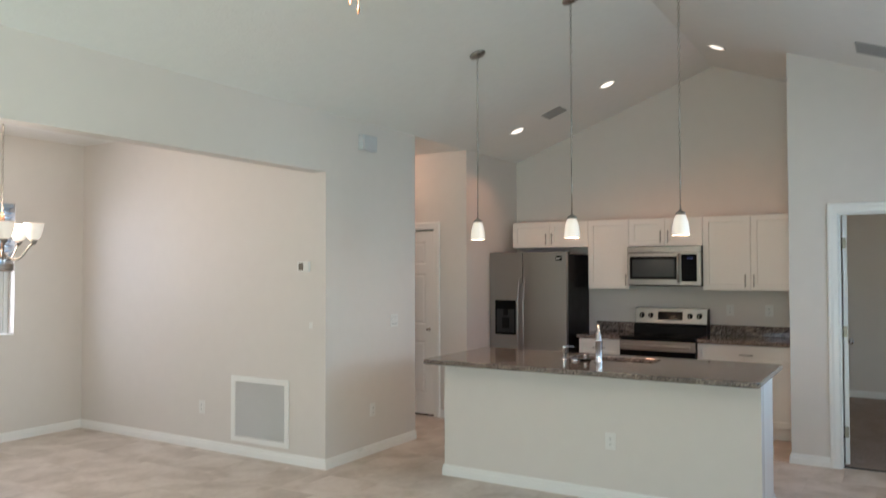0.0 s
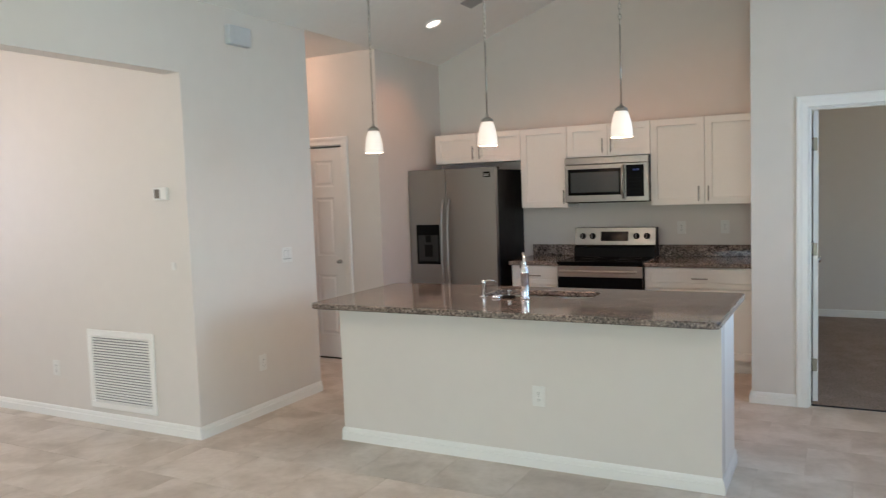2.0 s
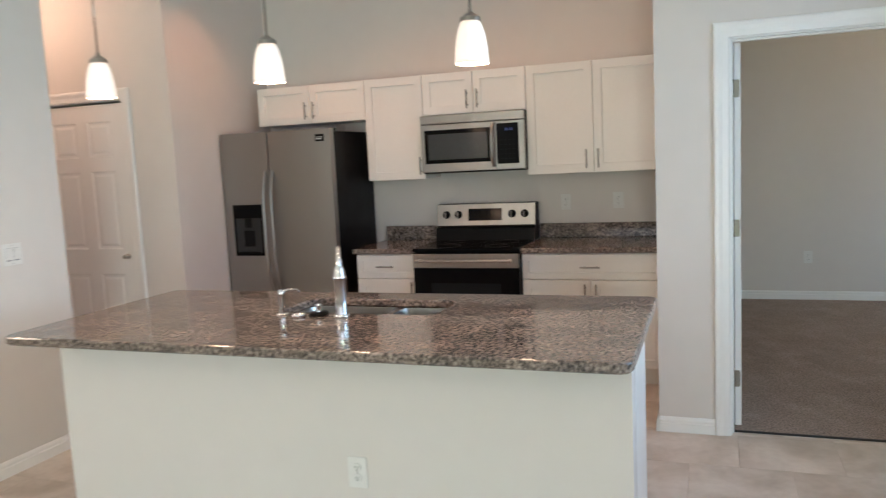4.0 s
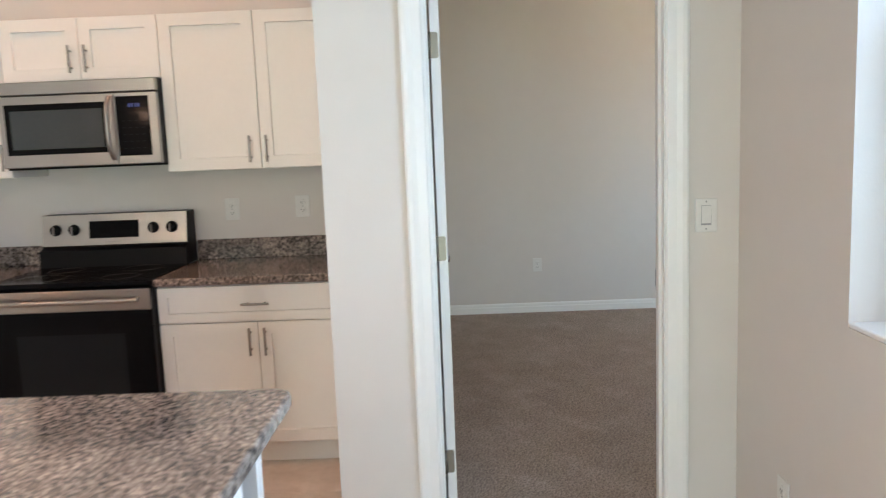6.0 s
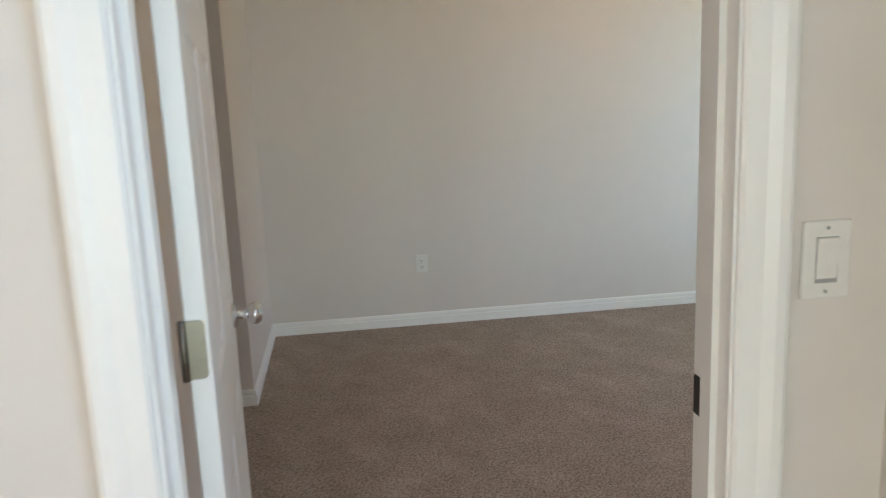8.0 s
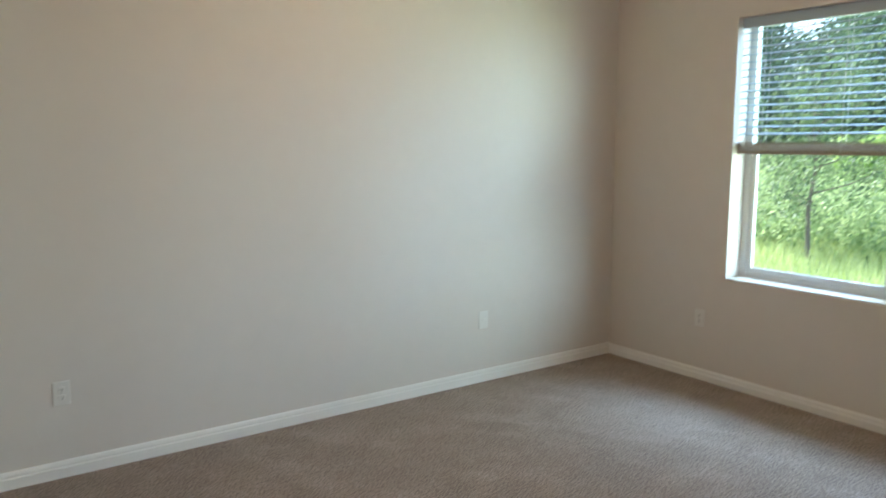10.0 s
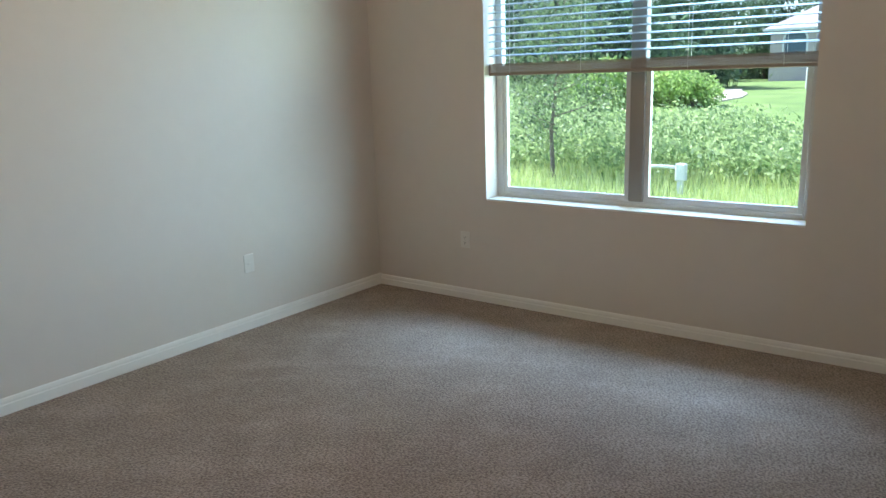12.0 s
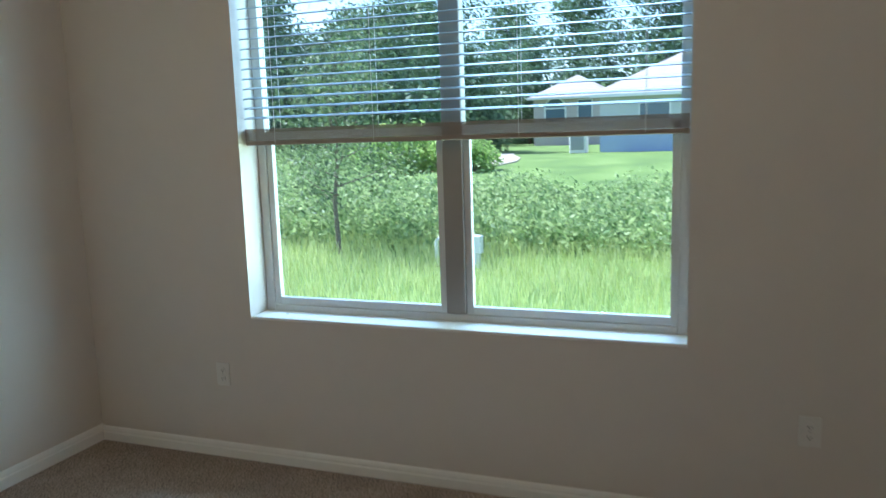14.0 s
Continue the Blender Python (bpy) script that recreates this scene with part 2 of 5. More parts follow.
# Frame vinyl darkened for the mullion, so its backlit shade sits in the colour.
MULLION = mat("backlit_vinyl_mullion", (0.31, 0.285, 0.26), 0.4, scale=6, vary=0.02, fine=60, fine_vary=0.01)
# White slats; the blue cast of the sky is put into the colour.
BLIND = mat("skylit_white_blind_slat", (0.35, 0.43, 0.51), 0.42, scale=5, vary=0.02, fine=60, fine_vary=0.01)
# Slat stack and rail seen against the window: their brown shade is painted in.
BLINDRAIL = mat("shaded_blind_rail", (0.30, 0.245, 0.205), 0.45, scale=8, vary=0.05, fine=60, fine_vary=0.03, stretch=(8, 1, 8))
CORD = mat("white_cord", (0.7, 0.7, 0.68), 0.8)
GLASS = glass_mat("window_glass", (0.93, 0.98, 1.0))
SHADE = glow_mat("lit_frosted_glass", (1.0, 0.78, 0.55), 0.17)
CANLENS = glow_mat("lit_lamp_lens", (1.0, 0.84, 0.64), 0.8)
BLUEDIGIT = glow_mat("blue_digits", (0.1, 0.25, 1.0), 0.04, (0.02, 0.02, 0.05))
FANWOOD = mat("dark_walnut_blade", (0.10, 0.06, 0.04), 0.45, scale=6, vary=0.08, fine=40, fine_vary=0.06, stretch=(1, 10, 10))
STUCCO = mat("pale_stucco", (0.56, 0.57, 0.58), 0.9, scale=1.2, vary=0.03, fine=30, fine_vary=0.03, bump=0.6, bump_scale=30)
SIDING = mat("pale_blue_house_wall", (0.55, 0.72, 0.88), 0.8, scale=1.0, vary=0.03, fine=30, fine_vary=0.03, bump=0.3)
ROOF = mat("grey_pink_shingle", (0.40, 0.35, 0.345), 0.9, scale=2, vary=0.08, fine=12, fine_vary=0.08, bump=0.6, bump_scale=12)
BARK = mat("grey_brown_bark", (0.16, 0.13, 0.10), 0.9, scale=5, vary=0.1, fine=30, fine_vary=0.1, bump=0.9, bump_scale=18, stretch=(3, 3, 0.6))
LAWN = ramp_mat("lawn_ground", [(0.3, (0.10, 0.17, 0.035)), (0.5, (0.16, 0.25, 0.05)), (0.7, (0.22, 0.31, 0.08))], 0.5, 8, rough=0.9, bump=0.5,
                second=(40.0, [(0.3, (0.7, 0.7, 0.7)), (0.7, (1, 1, 1))]))
SAND = mat("sandy_path", (0.46, 0.40, 0.32), 0.95, scale=1, vary=0.08, fine=30, fine_vary=0.08, bump=0.5)
GRASS = leaf_mat("grass_blades", (0.37, 0.44, 0.12), (0.60, 0.66, 0.31), 0.45)
WEED = leaf_mat("weed_leaves", (0.14, 0.24, 0.075), (0.52, 0.62, 0.28), 0.5)
TREELEAF = leaf_mat("tree_leaves", (0.030, 0.070, 0.032), (0.19, 0.29, 0.14), 0.35)
BUSHLEAF = leaf_mat("bush_leaves", (0.20, 0.34, 0.08), (0.50, 0.64, 0.22), 0.5)
YOUNGLEAF = leaf_mat("young_tree_leaves", (0.07, 0.12, 0.05), (0.24, 0.32, 0.14), 0.4)

# ---------------------------------------------------------------- mesh helpers


def box(bm, x0, x1, y0, y1, z0, z1, r=0.0, seg=1):
    vs = bmesh.ops.create_cube(bm, size=1.0, matrix=Matrix.LocRotScale(((x0 + x1) / 2, (y0 + y1) / 2, (z0 + z1) / 2), None, (x1 - x0, y1 - y0, z1 - z0)))["verts"]
    if r:
        es = list({e for v in vs for e in v.link_edges})
        bmesh.ops.bevel(bm, geom=es, offset=r, segments=seg, profile=0.5, affect="EDGES")
    return bm


def bx(*a, **k):
    return box(bmesh.new(), *a, **k)


def prism(bm, pts, axis, a0, a1):
    """A polygon swept along an axis. pts are (x, z) for axis 'y', (y, z) for 'x', (x, y) for 'z'."""
    def at(p, a):
        return {"y": (p[0], a, p[1]), "x": (a, p[0], p[1]), "z": (p[0], p[1], a)}[axis]
    lo = [bm.verts.new(at(p, a0)) for p in pts]
    hi = [bm.verts.new(at(p, a1)) for p in pts]
    k = len(pts)
    bm.faces.new(lo)
    bm.faces.new(hi[::-1])
    for i in range(k):
        bm.faces.new((lo[i], hi[i], hi[(i + 1) % k], lo[(i + 1) % k]))
    bmesh.ops.recalc_face_normals(bm, faces=bm.faces[:])
    return bm


def lathe(bm, prof, segs=24, at=(0, 0, 0), turn=None):
    m = Matrix.Translation(at) @ (turn or Matrix.Identity(4))
    rings = []
    for r, z in prof:
        rings.append([bm.verts.new(m @ Vector((max(r, 1e-4) * math.cos(2 * math.pi * i / segs), max(r, 1e-4) * math.sin(2 * math.pi * i / segs), z))) for i in range(segs)])
    for a, b in zip(rings, rings[1:]):
        for i in range(segs):
            bm.faces.new((a[i], a[(i + 1) % segs], b[(i + 1) % segs], b[i]))
    return bm


def tube(bm, pts, r, segs=10, r_end=None):
    pts = [Vector(p) for p in pts]
    rings = []
    for i, p in enumerate(pts):
        d = (pts[min(i + 1, len(pts) - 1)] - pts[max(i - 1, 0)]).normalized()
        side = d.orthogonal().normalized() if i == 0 else (rings_side - d * rings_side.dot(d)).normalized()
        rings_side = side
        up = d.cross(side)
        rr = r if r_end is None else r + (r_end - r) * i / (len(pts) - 1)
        rings.append([bm.verts.new(p + (side * math.cos(2 * math.pi * k / segs) + up * math.sin(2 * math.pi * k / segs)) * rr) for k in range(segs)])
    for a, b in zip(rings, rings[1:]):
        for k in range(segs):
            bm.faces.new((a[k], a[(k + 1) % segs], b[(k + 1) % segs], b[k]))
    bm.faces.new(rings[0][::-1])
    bm.faces.new(rings[-1])
    return bm


def panel_side(bm, x0, x1, z0, z1, y, rects, steps, sign):
    """One face of a panelled slab in the plane y. Each rect is sunk ring by ring: steps of (inset, depth). sign -1 faces -y."""
    xs = sorted({x0, x1, *(a for r in rects for a in r[:2])})
    zs = sorted({z0, z1, *(a for r in rects for a in r[2:])})

    def quad(p):
        vs = [bm.verts.new(q) for q in p]
        bm.faces.new(vs if sign < 0 else vs[::-1])
    for a, b in zip(xs, xs[1:]):
        for c, d in zip(zs, zs[1:]):
            if not any(r[0] <= a + 1e-6 and r[1] >= b - 1e-6 and r[2] <= c + 1e-6 and r[3] >= d - 1e-6 for r in rects):
                quad(((a, y, c), (b, y, c), (b, y, d), (a, y, d)))
    for r in rects:
        prev = (0.0, 0.0)
        for i, dep in steps:
            o, n = prev
            A = [(r[0] + o, r[2] + o), (r[1] - o, r[2] + o), (r[1] - o, r[3] - o), (r[0] + o, r[3] - o)]
            B = [(r[0] + i, r[2] + i), (r[1] - i, r[2] + i), (r[1] - i, r[3] - i), (r[0] + i, r[3] - i)]
            for k in range(4):
                j = (k + 1) % 4
                quad(((A[k][0], y - sign * n, A[k][1]), (A[j][0], y - sign * n, A[j][1]), (B[j][0], y - sign * dep, B[j][1]), (B[k][0], y - sign * dep, B[k][1])))
            prev = (i, dep)
        i, dep = prev
        quad(((r[0] + i, y - sign * dep, r[2] + i), (r[1] - i, y - sign * dep, r[2] + i), (r[1] - i, y - sign * dep, r[3] - i), (r[0] + i, y - sign * dep, r[3] - i)))


def panel_slab(x0, x1, y0, y1, z0, z1, rects, steps, back=False, r=0.0015):
    """A slab with sunk panels on its -y face (and on its +y face with back). Edges are eased by a small chamfer."""
    bm = bmesh.new()
    panel_side(bm, x0 + r, x1 - r, z0 + r, z1 - r, y0, rects, steps, -1)
    panel_side(bm, x0 + r, x1 - r, z0 + r, z1 - r, y1, rects if back else [], steps, 1)

    def ring(y, o):
        return [bm.verts.new(p) for p in ((x0 + o, y, z0 + o), (x1 - o, y, z0 + o), (x1 - o, y, z1 - o), (x0 + o, y, z1 - o))]
    rs = [ring(y0, r), ring(y0 + r, 0), ring(y1 - r, 0), ring(y1, r)]
    for a, b in zip(rs, rs[1:]):
        for k in range(4):
            bm.faces.new((a[k], b[k], b[(k + 1) % 4], a[(k + 1) % 4]))
    bmesh.ops.remove_doubles(bm, verts=bm.verts[:], dist=1e-5)
    bmesh.ops.recalc_face_normals(bm, faces=bm.faces[:])
    return bm


def mesh_of(name, bm, material, smooth=False):
    me = bpy.data.meshes.new(name)
    bm.to_mesh(me)
    bm.free()
    me.materials.append(material)
    if smooth:
        for p in me.polygons:
            p.use_smooth = True
    return me


def part(name, bm, material, parent, label="", smooth=False):
    o = new(name, mesh_of(name, bm, material, smooth))
    o.parent = parent
    if label:
        o["label"] = label
    return o


def thing(name, at, label, category, group=""):
    o = new(name)
    o.empty_display_size = 0.1
    o.location = at
    return tagged(o, label, category, group)


def solid(name, bm, material, label, category, kind="structure", smooth=False):
    return tagged(new(name, mesh_of(name, bm, material, smooth)), label, category, "", kind)


def auto_smooth(o, angle=35):
    me = o.data
    for p in me.polygons:
        p.use_smooth = True
    me.set_sharp_from_angle(angle=radians(angle))
    return o


# ---------------------------------------------------------------- plan, in metres
XL, XR, RIDGE = -3.448, 1.156, -1.146          # great room walls and ridge
Y0, YD, YK = -2.8, 7.136, 8.53                 # rear wall, bedroom door wall, kitchen wall
ZL, ZR = 2.88, 3.74                            # ceiling at the eaves and at the ridge
T = 0.12
TD = 0.102                                     # bedroom door wall
XS = -0.275                                    # stub wall beside the kitchen
BX0, BX1, BY1, BZ = -0.155, 4.651, 11.002, 3.12  # bedroom
BYS = 7.01
DX, DY0, DY1 = -6.67, 0.9, 4.99                # dining room
HY0, HY1 = 6.3, 7.3                            # hall


def zc(x):
    return ZL + (ZR - ZL) * (1 - abs(x - RIDGE) / (RIDGE - XL))


def gable(bm, x0, x1, z0, y0, y1, up=0.04):
    """A wall in the x direction whose top follows the vault."""
    pts = [(x0, z0), (x1, z0), (x1, zc(x1) + up)]
    if x0 < RIDGE < x1:
        pts.append((RIDGE, ZR + up))
    pts.append((x0, zc(x0) + up))
    return prism(bm, pts, "y", y0, y1)


def holed_x(bm, x0, x1, y0, y1, z0, z1, holes):
    """A wall in the y direction, one connected solid with openings (ya, yb, za, zb)."""
    ys = sorted({y0, y1, *(a for h in holes for a in h[:2])})
    zs = sorted({z0, z1, *(a for h in holes for a in h[2:])})
    ny, nz = len(ys) - 1, len(zs) - 1

    def is_solid(i, k):
        if not (0 <= i < ny and 0 <= k < nz):
            return False
        return not any(h[0] <= ys[i] + 1e-6 and h[1] >= ys[i + 1] - 1e-6 and h[2] <= zs[k] + 1e-6 and h[3] >= zs[k + 1] - 1e-6 for h in holes)
    made = {}

    def vert(x, i, k):
        if (x, i, k) not in made:
            made[x, i, k] = bm.verts.new((x, ys[i], zs[k]))
        return made[x, i, k]
    for i in range(ny):
        for k in range(nz):
            if not is_solid(i, k):
                continue
            ring = [(i, k), (i + 1, k), (i + 1, k + 1), (i, k + 1)]
            for x in (x0, x1):
                bm.faces.new([vert(x, *c) for c in ring])
            for a, b, beside in ((0, 1, (i, k - 1)), (1, 2, (i + 1, k)), (2, 3, (i, k + 1)), (3, 0, (i - 1, k))):
                if not is_solid(*beside):
                    bm.faces.new((vert(x0, *ring[a]), vert(x0, *ring[b]), vert(x1, *ring[b]), vert(x1, *ring[a])))
    bmesh.ops.recalc_face_normals(bm, faces=bm.faces[:])
    return bm


WALL = "beige painted plaster wall with a soft sheen"
# great room and kitchen
solid("wall_kitchen", gable(bmesh.new(), XL, XS + T, 0, YK, YK + T), PAINT, WALL, "wall")
solid("wall_kitchen_west", bx(XL - T, XL, HY1, YK + T, 0, ZL + 0.04), PAINT, WALL, "wall")
bm = gable(bmesh.new(), XS, 0.077, 0, YD, YD + TD)
gable(bm, 0.915, XR + 0.2, 0, YD, YD + TD)
gable(bm, 0.077, 0.915, 2.068, YD, YD + TD)
solid("wall_bedroom_door", bm, PAINT, WALL, "wall")
solid("wall_kitchen_east", bx(XS, XS + T, YD + TD, YK, 0, 3.5), PAINT, WALL, "wall")
bm = bx(XL - 0.14, XL, DY1, HY0, 0, ZL + 0.04)
box(bm, XL - 0.14, XL, 1.4, DY1, 2.395, ZL + 0.04)
box(bm, XL - 0.14, XL, Y0, 1.4, 0, ZL + 0.04)
solid("wall_west", bm, PAINT, WALL, "wall")
solid("wall_east", holed_x(bmesh.new(), XR, XR + 0.2, Y0, YD, 0, ZL + 0.04, [(4.87, 6.394, 0.965, 2.38), (-2.3, 0.1, 0.0, 2.08)]), PAINT, WALL, "wall")
bm = gable(bmesh.new(), XL - 0.14, -2.35, 0, Y0 - 0.2, Y0)
gable(bm, 0.15, XR + 0.2, 0, Y0 - 0.2, Y0)
gable(bm, -2.35, 0.15, 2.08, Y0 - 0.2, Y0)
solid("wall_south", bm, PAINT, WALL, "wall")
# dining room and hall
solid("wall_dining_north", bx(DX - T, XL - 0.14, DY1, DY1 + T, 0, ZL + 0.04), PAINT, WALL, "wall")
solid("wall_dining_west", holed_x(bmesh.new(), DX - 0.18, DX, DY0 - T, DY1, 0, ZL + 0.04, [(3.36, 4.29, 0.992, 2.234)]), PAINT, WALL, "wall")
solid("wall_dining_south", bx(DX, XL - 0.14, DY0 - T, DY0, 0, ZL + 0.04), PAINT, WALL, "wall")
bm = bx(-3.838, XL - T, HY1, HY1 + T, 0, ZL + 0.04)
box(bm, -5.3, -4.642, HY1, HY1 + T, 0, ZL + 0.04)
box(bm, -4.642, -3.838, HY1, HY1 + T, 2.058, ZL + 0.04)
solid("wall_hall_north", bm, PAINT, WALL, "wall")
solid("wall_hall_south", bx(-5.3, XL - 0.14, HY0 - T, HY0, 0, ZL + 0.04), PAINT, WALL, "wall")
solid("wall_hall_west", bx(-5.42, -5.3, HY0 - T, HY1 + T, 0, ZL + 0.04), PAINT, WALL, "wall")
# bedroom
W_Y0, W_Y1, W_Z0, W_Z1 = 8.045, 10.021, 0.715, 2.37
solid("wall_bedroom_north", bx(-1.6, BX1 + 0.2, BY1, BY1 + T, 0, BZ + 0.04), PAINT, WALL, "wall")
solid("wall_bedroom_east", holed_x(bmesh.new(), BX1, BX1 + 0.2, BYS - 0.2, BY1, 0, BZ + 0.04, [(W_Y0, W_Y1, W_Z0, W_Z1)]), PAINT, WALL, "wall")
solid("wall_bedroom_south", bx(XR + 0.2, BX1, BYS - 0.2, BYS, 0, BZ + 0.04), PAINT, WALL, "wall")
solid("wall_bedroom_jog", bx(-0.245, -0.125, 9.823, BY1, 0, BZ + 0.04), PAINT, WALL, "wall")
solid("wall_closet_north", bx(-1.6, -0.245, 9.823, 9.943, 0, BZ + 0.04), PAINT, WALL, "wall")
solid("wall_closet_west", bx(-1.72, -1.6, YK + T, BY1 + T, 0, BZ + 0.04), PAINT, WALL, "wall")

# ceilings
bm = prism(bmesh.new(), [(XL, ZL), (RIDGE, ZR), (XR, ZL), (XR, ZL + 0.12), (RIDGE, ZR + 0.12), (XL, ZL + 0.12)], "y", Y0, YD)
prism(bm, [(XL, ZL), (RIDGE, ZR), (XS, zc(XS)), (XS, zc(XS) + 0.12), (RIDGE, ZR + 0.12), (XL, ZL + 0.12)], "y", YD, YK)
solid("ceiling_vault", bm, CEIL, "white textured vaulted ceiling over the great room and kitchen", "ceiling")
solid("ceiling_dining", bx(DX, XL - 0.14, DY0, DY1, ZL, ZL + 0.12), CEIL, "white flat ceiling of the dining room", "ceiling")
solid("ceiling_hall", bx(-5.3, XL, HY0, HY1, ZL, ZL + 0.12), CEIL, "white flat ceiling of the hall", "ceiling")
bm = bx(-1.6, BX1, YK + T, BY1, BZ, BZ + 0.12)
box(bm, XS + T, BX1, YD + TD, YK + T, BZ, BZ + 0.12)
box(bm, XR + 0.2, BX1, BYS, YD + TD, BZ, BZ + 0.12)
solid("ceiling_bedroom", bm, CEIL, "white flat ceiling of the bedroom", "ceiling")

# floors
bm = bx(XL, XR, Y0, YD + 0.06, -0.15, -0.002)
box(bm, XL, XS, YD + 0.06, YK, -0.15, -0.002)
box(bm, DX, XL, DY0, DY1, -0.15, -0.002)
box(bm, -5.3, XL, HY0, HY1 + 0.06, -0.15, -0.002)
floor = solid("floor", bm, GROUT, "cream stone-look tile floor with thin beige joints", "floor")
bm = bx(-1.6, BX1, YK + T, BY1, -0.15, 0.008)
box(bm, BX0, BX1, YD + TD, YK + T, -0.15, 0.008)
box(bm, 0.077, 0.915, YD + 0.06, YD + TD, -0.15, 0.008)
box(bm, XR + 0.2, BX1, BYS, YD + TD, -0.15, 0.008)
solid("floor_bedroom", bm, CARPET, "taupe cut-pile bedroom carpet with vacuum marks", "carpet")
solid("threshold", bx(0.095, 0.897, YD + 0.052, YD + 0.064, -0.002, 0.010, r=0.002), DARK, "thin dark strip where tile meets carpet", "threshold")


# baseboards
BASE_PROF = [(0, 0), (0.014, 0), (0.014, 0.050), (0.0095, 0.055), (0.0095, 0.067), (0.006, 0.078), (0.0, 0.084)]


def baseboard(x0, y0, x1, y1, nx, ny, z=0.0):
    """A moulded board from one point to another, standing out along (nx, ny)."""
    bm = bmesh.new()
    ends = []
    for px, py in ((x0, y0), (x1, y1)):
        ends.append([bm.verts.new((px + nx * d, py + ny * d, z + h)) for d, h in BASE_PROF])
    k = len(BASE_PROF)
    for i in range(k):
        bm.faces.new((ends[0][i], ends[1][i], ends[1][(i + 1) % k], ends[0][(i + 1) % k]))
    bm.faces.new(ends[0])
    bm.faces.new(ends[1][::-1])
    bmesh.ops.recalc_face_normals(bm, faces=bm.faces[:])
    return solid("baseboard", bm, TRIM, "white moulded baseboard along the wall", "baseboard")


E_ = 0.002
for a in ((DX, DY1 - E_, XL + E_, DY1 - E_, 0, -1), (DX + E_, DY0, DX + E_, DY1, 1, 0), (XL + E_, DY1 - 0.014, XL + E_, HY0, 1, 0),
          (-3.777, HY1 - E_, XL, HY1 - E_, 0, -1), (XL + E_, HY1, XL + E_, 7.75, 1, 0),
          (XS, YD - E_, 0.012, YD - E_, 0, -1), (0.980, YD - E_, XR, YD - E_, 0, -1), (XS - E_, YD - 0.014, XS - E_, 7.90, -1, 0),
          (XR - E_, 0.1, XR - E_, YD, -1, 0), (XL + E_, Y0, XL + E_, 1.4, 1, 0),
          (-0.125, BY1 - E_, BX1, BY1 - E_, 0, -1), (BX1 - E_, BYS, BX1 - E_, BY1, -1, 0), (-0.125 + E_, 9.807, -0.125 + E_, BY1, 1, 0),
          (-1.6, 9.823 - E_, -0.125 + E_, 9.823 - E_, 0, -1), (XR + 0.2, BYS + E_, BX1, BYS + E_, 0, 1), (BX0 + E_, YD + TD, BX0 + E_, YK + T, 1, 0)):
    baseboard(*a, z=0.008 if a[1] > YD + 0.05 and a[0] > -2 and a[3] > 8 else 0.0)

# ---------------------------------------------------------------- doors
SIX = [(0.0, 0.0), (0.010, 0.006), (0.022, 0.007), (0.040, 0.0015)]


def six_panels(w, h):
    m, s = 0.11, 0.10
    a = (w - 2 * m - s) / 2
    out = []
    for x in (m, m + a + s):
        for z0, z1 in ((0.22, 0.80), (0.98, 1.54), (1.64, h - 0.12)):
            out.append((x, x + a, z0, z1))
    return out


def casing(bm, x0, x1, ztop, y, sign, w=0.077):
    """Moulded trim round an opening, on the wall face y; sign -1 stands out towards -y."""
    prof = [(0.0, 0.006), (0.006, 0.011), (0.036, 0.013), (0.055, 0.018), (w - 0.008, 0.018), (w, 0.014)]
    paths = []
    for d, h in prof:
        paths.append([(x0 - d, y + sign * h, 0.0), (x0 - d, y + sign * h, ztop + d), (x1 + d, y + sign * h, ztop + d), (x1 + d, y + sign * h, 0.0)])
    inner = [(p[0], y, p[2]) for p in paths[0]]
    outer = [(p[0], y, p[2]) for p in paths[-1]]
    rows = [[bm.verts.new(p) for p in r] for r in (inner, *paths, outer)]
    for a, b in zip(rows, rows[1:]):
        for k in range(3):
            bm.faces.new((a[k], a[k + 1], b[k + 1], b[k]))
    bmesh.ops.recalc_face_normals(bm, faces=bm.faces[:])
    return bm


def jamb(bm, x0, x1, ztop, y0, y1, t=0.018):
    box(bm, x0 - t, x0, y0, y1, 0, ztop + t)
    box(bm, x1, x1 + t, y0, y1, 0, ztop + t)
    box(bm, x0, x1, y0, y1, ztop, ztop + t)
    return bm


KNOB = [(0.0, -0.002), (0.031, -0.002), (0.033, 0.003), (0.028, 0.008), (0.012, 0.011), (0.011, 0.030), (0.020, 0.036), (0.027, 0.046), (0.0275, 0.056), (0.022, 0.066), (0.010, 0.071), (0.0, 0.072)]

O0, O1, OT = 0.095, 0.897, 2.05
fr_ob = solid("trim_bedroom_door", jamb(bmesh.new(), O0, O1, OT, YD - 0.003, YD + TD + 0.003), TRIM, "white painted door frame with moulded casing", "door frame")
part("casing", casing(bmesh.new(), O0 - 0.005, O1 + 0.005, OT + 0.005, YD - 0.003, -1), TRIM, fr_ob)
part("casing", casing(bmesh.new(), O0 - 0.005, O1 + 0.005, OT + 0.005, YD + TD + 0.003, 1), TRIM, fr_ob)
bm = bx(O0, O0 + 0.011, YD + 0.030, YD + 0.063, 0.0, OT)
box(bm, O1 - 0.011, O1, YD + 0.030, YD + 0.063, 0.0, OT)
box(bm, O0 + 0.011, O1 - 0.011, YD + 0.030, YD + 0.063, OT - 0.011, OT)
part("door_stop", bm, TRIM, fr_ob)
part("strike_plate", bx(O1 - 0.0025, O1 + 0.001, YD + 0.070, YD + 0.102, 0.925, 0.99, r=0.001), DARK, fr_ob, "dark metal strike plate")

